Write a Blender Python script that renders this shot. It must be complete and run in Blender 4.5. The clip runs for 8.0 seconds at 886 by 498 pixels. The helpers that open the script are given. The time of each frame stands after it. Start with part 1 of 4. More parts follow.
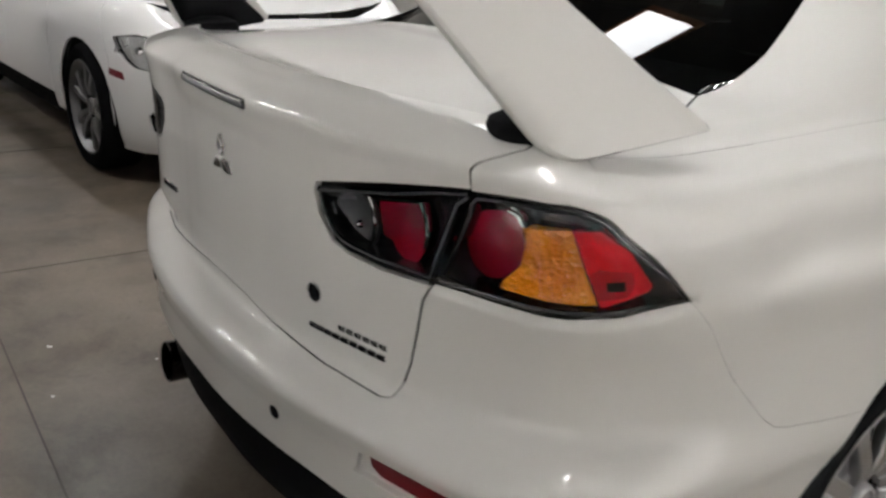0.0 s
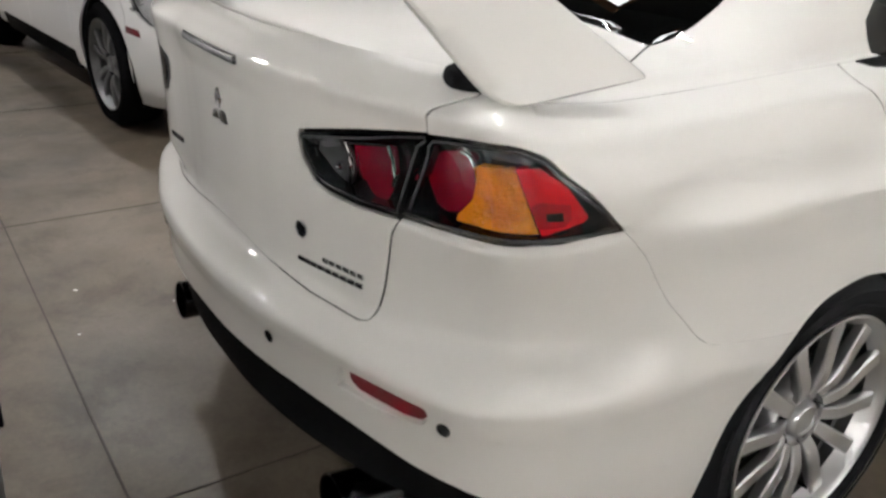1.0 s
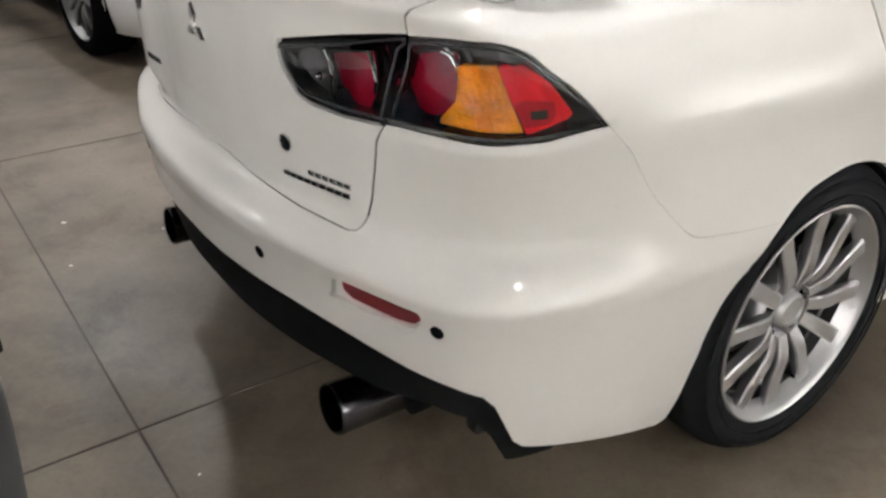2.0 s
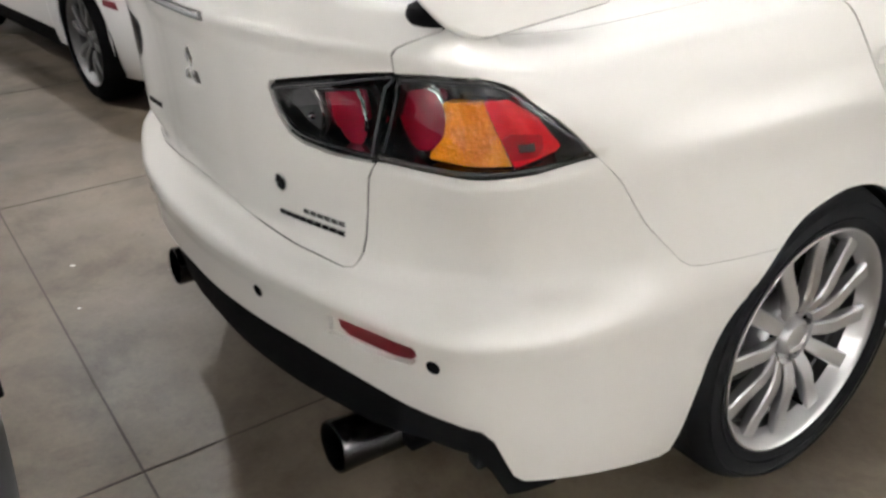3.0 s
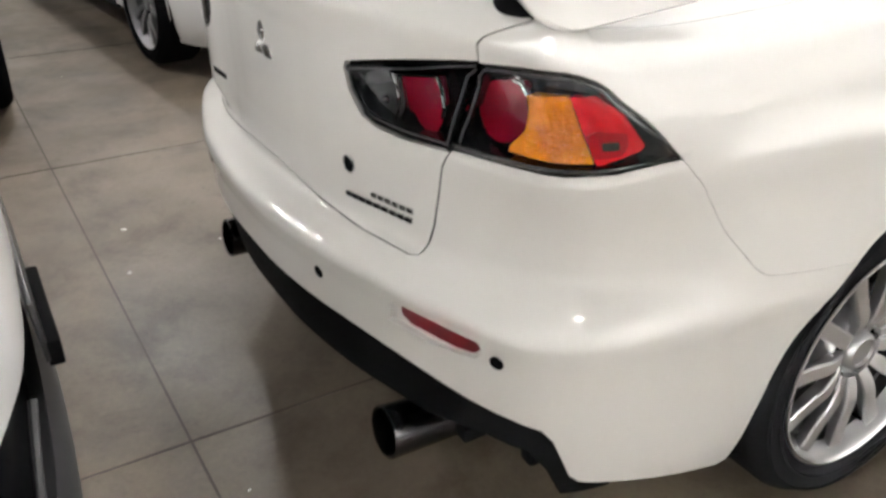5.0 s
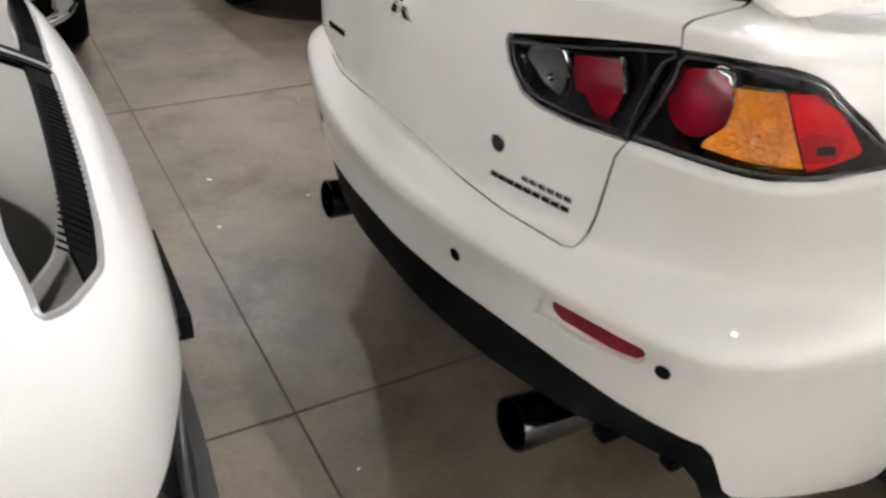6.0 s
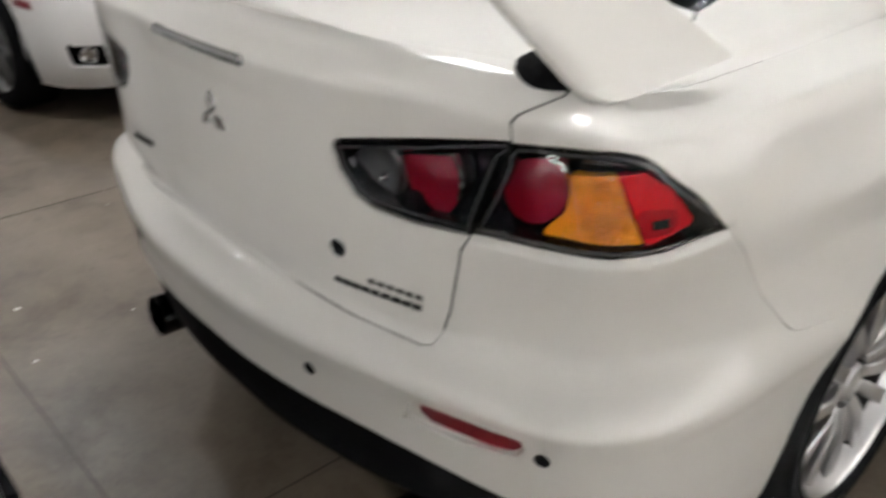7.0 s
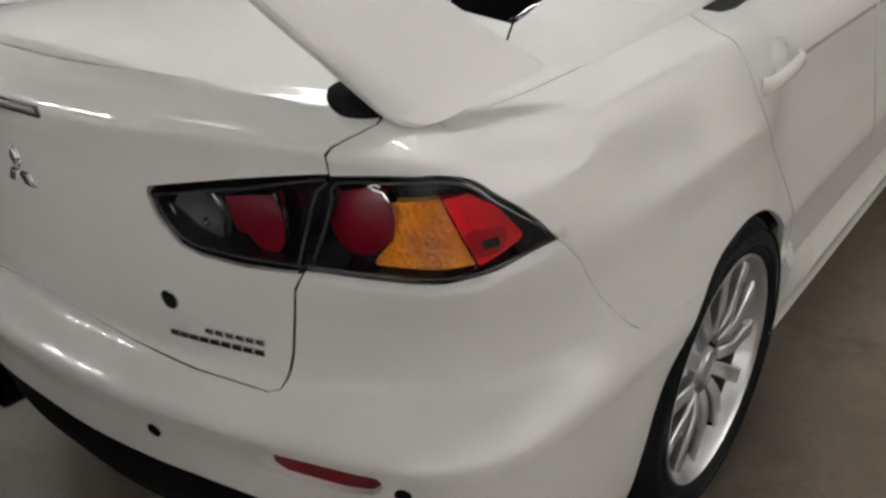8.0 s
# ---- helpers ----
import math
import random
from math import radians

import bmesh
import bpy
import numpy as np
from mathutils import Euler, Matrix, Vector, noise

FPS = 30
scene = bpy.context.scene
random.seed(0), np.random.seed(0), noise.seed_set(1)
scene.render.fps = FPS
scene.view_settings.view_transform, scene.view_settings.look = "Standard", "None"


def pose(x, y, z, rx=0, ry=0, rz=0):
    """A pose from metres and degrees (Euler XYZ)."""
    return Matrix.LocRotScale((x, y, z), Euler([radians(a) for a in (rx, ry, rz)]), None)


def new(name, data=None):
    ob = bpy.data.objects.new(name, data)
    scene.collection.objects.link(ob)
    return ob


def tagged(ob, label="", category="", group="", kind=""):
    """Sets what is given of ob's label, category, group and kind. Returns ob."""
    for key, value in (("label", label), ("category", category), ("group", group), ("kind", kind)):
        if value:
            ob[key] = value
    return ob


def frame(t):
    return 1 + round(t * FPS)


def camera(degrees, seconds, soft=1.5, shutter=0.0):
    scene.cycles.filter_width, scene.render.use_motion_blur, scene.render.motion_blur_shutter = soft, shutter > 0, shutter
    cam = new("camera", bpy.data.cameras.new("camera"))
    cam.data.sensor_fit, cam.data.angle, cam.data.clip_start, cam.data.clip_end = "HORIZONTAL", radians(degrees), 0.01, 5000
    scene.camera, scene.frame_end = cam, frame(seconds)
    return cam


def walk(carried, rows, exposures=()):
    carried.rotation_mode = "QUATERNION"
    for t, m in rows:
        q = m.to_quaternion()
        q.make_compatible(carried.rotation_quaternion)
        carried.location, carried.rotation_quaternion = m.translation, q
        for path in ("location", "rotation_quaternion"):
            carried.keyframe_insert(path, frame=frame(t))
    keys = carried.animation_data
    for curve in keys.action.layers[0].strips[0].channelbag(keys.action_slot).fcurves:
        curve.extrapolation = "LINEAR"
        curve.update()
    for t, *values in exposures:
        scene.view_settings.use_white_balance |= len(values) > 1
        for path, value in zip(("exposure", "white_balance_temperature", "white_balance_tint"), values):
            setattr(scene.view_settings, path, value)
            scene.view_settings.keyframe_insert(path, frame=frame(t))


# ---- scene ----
# the camera: seconds, x, y, z, yaw to the left of +y, pitch, roll
cam = camera(56.3, 8.0, soft=2.6, shutter=0.4)
PATH = [
    (0.0, 1.4352, -0.3915, 1.2588, 54.64, -20.46, 3.13),
    (0.5, 1.5743, -0.3851, 1.2864, 54.96, -21.35, 3.70),
    (1.0, 1.6097, -0.3989, 1.2906, 56.38, -23.67, 2.01),
    (1.5, 1.6205, -0.4065, 1.2754, 55.69, -27.35, 1.00),
    (1.7, 1.6222, -0.4074, 1.2630, 55.36, -29.13, 0.23),
    (3.0, 1.6469, -0.3754, 1.2665, 56.74, -26.57, -2.25),
    (3.5, 1.6531, -0.3672, 1.2875, 53.14, -25.28, -2.54),
    (4.0, 1.6478, -0.3877, 1.2985, 56.06, -24.17, -1.09),
    (4.2, 1.6278, -0.3983, 1.2860, 57.47, -23.70, -0.85),
    (5.3, 1.5548, -0.4251, 1.2744, 60.21, -30.36, 0.26),
    (5.5, 1.5140, -0.4505, 1.2706, 61.02, -31.45, 0.59),
    (6.0, 1.3900, -0.5253, 1.2925, 61.61, -31.97, 1.90),
    (6.5, 1.3202, -0.5403, 1.2963, 57.32, -31.12, 1.02),
    (7.0, 1.3083, -0.5030, 1.3338, 48.38, -27.88, -0.12),
    (7.5, 1.3362, -0.4276, 1.3436, 38.93, -26.75, -2.02),
    (8.0, 1.3316, -0.4201, 1.3408, 39.61, -27.25, -2.43),
]
walk(cam, [(t, pose(x, y, z, 90 + pitch, 0, yaw) @ pose(0, 0, 0, 0, 0, roll)) for t, x, y, z, yaw, pitch, roll in PATH],
     exposures=[(0.0, -0.40), (0.5, -0.38), (1.0, -0.02), (1.5, 0.16), (3.0, 0.34), (3.5, 0.09), (4.2, 0.24), (5.3, 0.45), (6.0, 0.40), (6.5, 0.26), (7.0, -0.05), (7.5, -0.76), (8.0, -0.50)])

# ---- light: rows of fluorescent battens under a dark ceiling, added fills along two walls ----
world = bpy.data.worlds.new("world")
scene.world = world
world.use_nodes = True
world.node_tree.nodes["Background"].inputs[0].default_value = (0.85, 0.92, 1.0, 1)
world.node_tree.nodes["Background"].inputs[1].default_value = 0.01
scene.view_settings.exposure = 0.0
CEILING = 5.4


# ---- materials ----
def shader(name, base, rough=0.5, metal=0.0, coat=0.0, coat_rough=0.03, vary=0.0, grain=0.0, scale=40.0, bump=0.0, stain=0.0, stain_scale=1.5, ior=1.45, spec=0.5):
    """A principled material with colour variation at two scales, and relief."""
    m = bpy.data.materials.new(name)
    m.use_nodes = True
    tree = m.node_tree
    n, link = tree.nodes, tree.links
    b = n["Principled BSDF"]
    b.inputs["Specular IOR Level"].default_value = spec
    b.inputs["Base Color"].default_value = (*base, 1)
    b.inputs["Roughness"].default_value = rough
    b.inputs["Metallic"].default_value = metal
    b.inputs["Coat Weight"].default_value = coat
    b.inputs["Coat Roughness"].default_value = coat_rough
    b.inputs["Coat IOR"].default_value = 1.5
    b.inputs["IOR"].default_value = ior
    coord = n.new("ShaderNodeTexCoord")
    if vary or stain:
        fine = n.new("ShaderNodeTexNoise")
        fine.inputs["Scale"].default_value, fine.inputs["Detail"].default_value = scale, 6
        broad = n.new("ShaderNodeTexNoise")
        broad.inputs["Scale"].default_value, broad.inputs["Detail"].default_value = stain_scale, 5
        link.new(coord.outputs["Object"], fine.inputs["Vector"])
        link.new(coord.outputs["Object"], broad.inputs["Vector"])
        add = n.new("ShaderNodeMath")
        add.operation = "MULTIPLY_ADD"
        add.inputs[1].default_value, add.inputs[2].default_value = vary, 1 - vary / 2
        link.new(fine.outputs["Fac"], add.inputs[0])
        mul = n.new("ShaderNodeMath")
        mul.operation = "MULTIPLY_ADD"
        mul.inputs[1].default_value, mul.inputs[2].default_value = stain, 1 - stain / 2
        link.new(broad.outputs["Fac"], mul.inputs[0])
        both = n.new("ShaderNodeMath")
        both.operation = "MULTIPLY"
        link.new(add.outputs[0], both.inputs[0])
        link.new(mul.outputs[0], both.inputs[1])
        tint = n.new("ShaderNodeVectorMath")
        tint.operation = "SCALE"
        tint.inputs[0].default_value = base
        link.new(both.outputs[0], tint.inputs["Scale"])
        link.new(tint.outputs[0], b.inputs["Base Color"])
    if grain or bump:
        tex = n.new("ShaderNodeTexNoise")
        tex.inputs["Scale"].default_value, tex.inputs["Detail"].default_value = scale * 3, 4
        link.new(coord.outputs["Object"], tex.inputs["Vector"])
        if grain:
            r = n.new("ShaderNodeMath")
            r.operation = "MULTIPLY_ADD"
            r.inputs[1].default_value, r.inputs[2].default_value = grain, rough - grain / 2
            link.new(tex.outputs["Fac"], r.inputs[0])
            link.new(r.outputs[0], b.inputs["Roughness"])
        if bump:
            k = n.new("ShaderNodeBump")
            k.inputs["Strength"].default_value, k.inputs["Distance"].default_value = bump, 0.002
            link.new(tex.outputs["Fac"], k.inputs["Height"])
            link.new(k.outputs[0], b.inputs["Normal"])
    return m


def clear_glass(name, tint, rough=0.0, haze=0.0):
    m = bpy.data.materials.new(name)
    m.use_nodes = True
    n, link = m.node_tree.nodes, m.node_tree.links
    n.remove(n["Principled BSDF"])
    through_it, gloss, mix, fres = n.new("ShaderNodeBsdfTransparent"), n.new("ShaderNodeBsdfGlossy"), n.new("ShaderNodeMixShader"), n.new("ShaderNodeFresnel")
    through_it.inputs[0].default_value = (*tint, 1)
    gloss.inputs["Roughness"].default_value = rough
    fres.inputs[0].default_value = 1.5
    link.new(fres.outputs[0], mix.inputs[0])
    link.new(through_it.outputs[0], mix.inputs[1])
    link.new(gloss.outputs[0], mix.inputs[2])
    out = mix.outputs[0]
    # A pale veil stands in for the soft reflection streak on the cover.
    if haze:
        film, veil = n.new("ShaderNodeBsdfDiffuse"), n.new("ShaderNodeMixShader")
        haze_noise, coord, ramp = n.new("ShaderNodeTexNoise"), n.new("ShaderNodeTexCoord"), n.new("ShaderNodeMath")
        haze_noise.inputs["Scale"].default_value, haze_noise.inputs["Detail"].default_value = 7, 6
        ramp.operation = "MULTIPLY"
        ramp.inputs[1].default_value = haze * 2
        link.new(coord.outputs["Object"], haze_noise.inputs["Vector"])
        link.new(haze_noise.outputs["Fac"], ramp.inputs[0])
        link.new(ramp.outputs[0], veil.inputs[0])
        link.new(out, veil.inputs[1])
        link.new(film.outputs[0], veil.inputs[2])
        out = veil.outputs[0]
    link.new(out, n["Material Output"].inputs[0])
    return m


def glow(name, colour, strength):
    m = bpy.data.materials.new(name)
    m.use_nodes = True
    b = m.node_tree.nodes["Principled BSDF"]
    b.inputs["Base Color"].default_value = (*colour, 1)
    b.inputs["Emission Color"].default_value = (*colour, 1)
    b.inputs["Emission Strength"].default_value = strength
    return m


def concrete():
    """Worn, sealed concrete: broad brown and grey clouds, dark stains, fine sand grain and a dull sheen."""
    m = bpy.data.materials.new("concrete")
    m.use_nodes = True
    n, link = m.node_tree.nodes, m.node_tree.links
    b = n["Principled BSDF"]
    coord = n.new("ShaderNodeTexCoord")

    def noise_of(scale, detail, rough=0.6, warp=0.0):
        t = n.new("ShaderNodeTexNoise")
        t.inputs["Scale"].default_value, t.inputs["Detail"].default_value, t.inputs["Roughness"].default_value, t.inputs["Distortion"].default_value = scale, detail, rough, warp
        link.new(coord.outputs["Object"], t.inputs["Vector"])
        return t.outputs["Fac"]

    def ramp(fac, *stops):
        r = n.new("ShaderNodeValToRGB")
        while len(r.color_ramp.elements) < len(stops):
            r.color_ramp.elements.new(0.5)
        for e, (at, c) in zip(r.color_ramp.elements, stops):
            e.position, e.color = at, (*c, 1)
        link.new(fac, r.inputs[0])
        return r.outputs[0]

    def times(a, c):
        k = n.new("ShaderNodeMix")
        k.data_type, k.blend_type = "RGBA", "MULTIPLY"
        k.inputs[0].default_value = 1
        link.new(a, k.inputs[6])
        link.new(c, k.inputs[7])
        return k.outputs[2]

    clouds = ramp(noise_of(1.3, 8, 0.66, 0.25), (0.30, (0.064, 0.052, 0.039)), (0.5, (0.111, 0.090, 0.066)), (0.70, (0.162, 0.135, 0.102)))
    stains = ramp(noise_of(3.1, 8, 0.7, 0.3), (0.32, (0.55, 0.51, 0.47)), (0.50, (1.06, 1.05, 1.04)))
    grain = ramp(noise_of(60, 6, 0.75), (0.3, (0.86, 0.86, 0.86)), (0.7, (1.10, 1.10, 1.10)))
    pits = ramp(noise_of(26, 3, 0.5), (0.24, (0.6, 0.58, 0.55)), (0.30, (1, 1, 1)))
    link.new(times(times(times(clouds, stains), grain), pits), b.inputs["Base Color"])
    sheen = ramp(noise_of(2.2, 6), (0.3, (0.34, 0.34, 0.34)), (0.7, (0.58, 0.58, 0.58)))
    link.new(sheen, b.inputs["Roughness"])
    k = n.new("ShaderNodeBump")
    k.inputs["Strength"].default_value, k.inputs["Distance"].default_value = 0.15, 0.002
    link.new(noise_of(45, 5), k.inputs["Height"])
    link.new(k.outputs[0], b.inputs["Normal"])
    return m


def faceted(m, dark, scale, relief):
    """Moulded lens facets: patches of a darker tone and a cell relief that glints."""
    n, link = m.node_tree.nodes, m.node_tree.links
    b = n["Principled BSDF"]
    coord, cells, patch, ramp, bump = n.new("ShaderNodeTexCoord"), n.new("ShaderNodeTexVoronoi"), n.new("ShaderNodeTexNoise"), n.new("ShaderNodeValToRGB"), n.new("ShaderNodeBump")
    cells.inputs["Scale"].default_value = scale
    patch.inputs["Scale"].default_value, patch.inputs["Detail"].default_value = 22, 3
    link.new(coord.outputs["Object"], cells.inputs["Vector"])
    link.new(coord.outputs["Object"], patch.inputs["Vector"])
    base = tuple(b.inputs["Base Color"].default_value)
    ramp.color_ramp.elements[0].position, ramp.color_ramp.elements[0].color = 0.40, (*dark, 1)
    ramp.color_ramp.elements[1].position, ramp.color_ramp.elements[1].color = 0.60, base
    link.new(patch.outputs["Fac"], ramp.inputs[0])
    link.new(ramp.outputs[0], b.inputs["Base Color"])
    bump.inputs["Strength"].default_value, bump.inputs["Distance"].default_value = relief, 0.006
    link.new(cells.outputs["Distance"], bump.inputs["Height"])
    link.new(bump.outputs[0], b.inputs["Normal"])
    return m


PAINT = shader("pearl_white_paint", (0.76, 0.75, 0.725), 0.5, spec=0.2, coat=1.0, coat_rough=0.025, vary=0.02, scale=300, stain=0.02)
WHITE2 = shader("plain_white_paint", (0.80, 0.80, 0.80), 0.5, spec=0.25, coat=1.0, coat_rough=0.04, vary=0.02, scale=300, stain=0.03)
BLACK_PLASTIC = shader("black_plastic", (0.004, 0.004, 0.0045), 0.6, spec=0.15, ior=1.15, vary=0.3, scale=200, bump=0.2)
DARK_GAP = shader("dark_gap", (0.012, 0.012, 0.012), 0.8)
BLACK_GLOSS = shader("black_gloss", (0.013, 0.015, 0.018), 0.08, coat=0.6, vary=0.2)
RUBBER = shader("tyre_rubber", (0.006, 0.006, 0.0065), 0.9, spec=0.08, ior=1.15, vary=0.4, scale=90, bump=0.3, stain=0.3, stain_scale=6)
SILVER = shader("silver_wheel_paint", (0.62, 0.62, 0.635), 0.34, metal=0.9, coat=0.5, vary=0.05, scale=200, grain=0.1)
DULL_SILVER = shader("dull_silver_wheel", (0.20, 0.20, 0.205), 0.4, metal=0.8, vary=0.15, scale=60)
BARREL = shader("wheel_barrel", (0.13, 0.13, 0.135), 0.34, metal=0.9, vary=0.3, scale=30)
CHROME = shader("chrome", (0.80, 0.80, 0.81), 0.08, metal=1.0, vary=0.05)
DARK_CHROME = shader("dark_chrome", (0.16, 0.16, 0.17), 0.16, metal=1.0, vary=0.3, scale=60, grain=0.1)
EXHAUST_STEEL = shader("dark_exhaust_steel", (0.055, 0.053, 0.055), 0.22, metal=1.0, vary=0.4, scale=40, grain=0.1)
STEEL = shader("brake_steel", (0.07, 0.068, 0.066), 0.4, metal=1.0, vary=0.3, scale=60)
RED_LENS = shader("red_lens", (0.19, 0.004, 0.018), 0.08, coat=0.3, vary=0.15, scale=60)
BRIGHT_RED = shader("bright_red_lens", (0.78, 0.006, 0.016), 0.2, spec=0.5, vary=0.0, scale=80)
DARK_RED = shader("dark_red_reflector", (0.14, 0.006, 0.012), 0.3, coat=0.1, vary=0.15, scale=150, bump=0.2)
AMBER = shader("amber_lens", (0.95, 0.33, 0.006), 0.10, spec=0.9)
CLEAR = clear_glass("clear_cover", (0.95, 0.95, 0.95), haze=0.004)
TINTED = clear_glass("tinted_glass", (0.14, 0.16, 0.16))
LAMP = glow("tube_light", (1.0, 0.972, 0.955), 350.0)
LAMP_MID = glow("floor_fill_tube", (1.0, 0.972, 0.955), 420.0)
LAMP_FAINT = glow("faint_tube_light", (1.0, 0.972, 0.955), 32.0)
FILL_EAST = glow("east_fill_tube", (1.0, 0.972, 0.955), 1480.0)
LAMP_WEST = glow("west_fill_tube", (1.0, 0.972, 0.955), 300.0)
FILL_SOUTH = glow("south_fill_tube", (1.0, 0.972, 0.955), 560.0)
SKY_PANE = glow("skylight_pane", (0.97, 0.985, 1.0), 16.0)
ORANGE_WOOD = shader("orange_brown_frame", (0.42, 0.19, 0.09), 0.6, vary=0.3, scale=30)
CONCRETE = concrete()
JOINT = shader("floor_joint", (0.070, 0.060, 0.050), 0.8, vary=0.4, scale=60)
WALL = shader("wall_paint", (0.46, 0.45, 0.43), 0.8, vary=0.1, stain=0.2, stain_scale=0.7)
BOUNCE_WHITE = shader("bounce_white_paint", (0.80, 0.80, 0.785), 0.75, vary=0.06, stain=0.1, stain_scale=0.7)
LIGHT_STOP = shader("light_stop_paint", (0.10, 0.10, 0.10), 0.6, vary=0.1, stain=0.3, stain_scale=0.9)
DARK_CEILING = shader("dark_ceiling", (0.05, 0.048, 0.045), 0.85, vary=0.2, stain=0.2)
faceted(AMBER, (0.74, 0.22, 0.005), 130, 0.55)
faceted(BRIGHT_RED, (0.66, 0.004, 0.012), 60, 0.25)
SEAL = shader("grey_seal", (0.035, 0.035, 0.038), 0.4, vary=0.2, scale=80)
LAMP_BOWL = shader("lamp_reflector", (0.20, 0.205, 0.21), 0.22, metal=0.6, vary=0.4, scale=50)
HEADLIGHT_BOWL = shader("headlight_reflector", (0.62, 0.62, 0.63), 0.30, metal=0.15, vary=0.4, scale=25)
MARKER_DARK = shader("deep_red_lens", (0.36, 0.004, 0.012), 0.2, vary=0.1, scale=80)
CLOTH = shader("dark_cloth", (0.03, 0.03, 0.032), 0.9, vary=0.3, scale=120)


# ---- making meshes ----
def part(name, bm, material, parent, label="", smooth=True):
    """Links a bmesh as one mesh object under a thing or part."""
    mesh = bpy.data.meshes.new(name)
    bmesh.ops.recalc_face_normals(bm, faces=bm.faces)
    if smooth:
        for f in bm.faces:
            f.smooth = True
        for e in bm.edges:
            if len(e.link_faces) == 2 and e.calc_face_angle(0) > 0.6:
                e.smooth = False
    bm.to_mesh(mesh)
    bm.free()
    mesh.materials.append(material)
    ob = new(name, mesh)
    ob.parent = parent
    if label:
        tagged(ob, label)
    return ob


def thing(name, label, category, m=None, group="", kind=""):
    ob = new(name)
    ob.empty_display_size = 0.1
    if m is not None:
        ob.matrix_basis = m
    return tagged(ob, label, category, group, kind)


def box(sx, sy, sz, at=(0, 0, 0), bevel=0.0, turn=(0, 0, 0), bm=None):
    bm = bm or bmesh.new()
    m = pose(*at, *turn) @ Matrix.Diagonal((sx, sy, sz, 1))
    made = bmesh.ops.create_cube(bm, size=1, matrix=m)
    if bevel:
        edges = {e for v in made["verts"] for e in v.link_edges}
        bmesh.ops.bevel(bm, geom=list(edges), offset=bevel, segments=2, profile=0.6, affect="EDGES")
    return bm


def lathe(profile, n=48, axis="x", at=(0, 0, 0), bm=None, cap=False):
    """Turns (along, radius) rows about an axis."""
    bm = bm or bmesh.new()
    rings = []
    for d, r in profile:
        ring = []
        for i in range(n):
            c, s = math.cos(2 * math.pi * i / n) * r, math.sin(2 * math.pi * i / n) * r
            p = {"x": (d, c, s), "y": (c, d, s), "z": (c, s, d)}[axis]
            ring.append(bm.verts.new(Vector(p) + Vector(at)))
        rings.append(ring)
    for a, b in zip(rings, rings[1:]):
        for i in range(n):
            bm.faces.new((a[i], a[(i + 1) % n], b[(i + 1) % n], b[i]))
    if cap:
        bm.faces.new(rings[0])
        bm.faces.new(rings[-1])
    return bm


def tube(path, r, n=8, bm=None):
    """A round bar along a path of points."""
    bm = bm or bmesh.new()
    rings = []
    for i, p in enumerate(path):
        p = Vector(p)
        d = (Vector(path[min(i + 1, len(path) - 1)]) - Vector(path[max(i - 1, 0)])).normalized()
        side = d.cross(Vector((0, 0, 1)))
        side = side.normalized() if side.length > 0.1 else Vector((1, 0, 0))
        up = side.cross(d)
        rings.append([bm.verts.new(p + (side * math.cos(2 * math.pi * k / n) + up * math.sin(2 * math.pi * k / n)) * r) for k in range(n)])
    for a, b in zip(rings, rings[1:]):
        for k in range(n):
            bm.faces.new((a[k], a[(k + 1) % n], b[(k + 1) % n], b[k]))
    bm.faces.new(rings[0])
    bm.faces.new(rings[-1])
    return bm


def clip(poly, axis, level, keep_above):
    out = []
    for i, q in enumerate(poly):
        p = poly[i - 1]
        a, b = p[axis] - level, q[axis] - level
        if not keep_above:
            a, b = -a, -b
        if (a >= 0) != (b >= 0):
            f = a / (a - b)
            c = [p[k] + (q[k] - p[k]) * f for k in (0, 1)]
            c[axis] = level
            out.append(tuple(c))
        if b >= 0:
            out.append(q)
    return out


def rounded(poly, r=0.02, n=4):
    """Rounds a polygon's corners: quadratic curves that begin r from each corner."""
    out = []
    for i, p in enumerate(poly):
        a, b = Vector(poly[i - 1]), Vector(poly[(i + 1) % len(poly)])
        p = Vector(p)
        ra, rb = min(r, (a - p).length * 0.45), min(r, (b - p).length * 0.45)
        pa, pb = p + (a - p).normalized() * ra, p + (b - p).normalized() * rb
        for k in range(n + 1):
            f = k / n
            q = pa * (1 - f) ** 2 + p * 2 * f * (1 - f) + pb * f * f
            out.append((q.x, q.y))
    return out


def shrunk(poly, d):
    """The polygon drawn in by d (or out, minus)."""
    area = sum(poly[i - 1][0] * q[1] - q[0] * poly[i - 1][1] for i, q in enumerate(poly))
    sign = 1 if area > 0 else -1
    out = []
    for i, p in enumerate(poly):
        a, b = poly[i - 1], poly[(i + 1) % len(poly)]
        n = Vector((0.0, 0.0))
        for u, v in ((a, p), (p, b)):
            e = Vector((v[0] - u[0], v[1] - u[1]))
            if e.length > 1e-9:
                n += Vector((-e.y, e.x)).normalized()
        n = n.normalized() * sign if n.length > 1e-9 else n
        out.append((p[0] + n.x * d, p[1] + n.y * d))
    return out


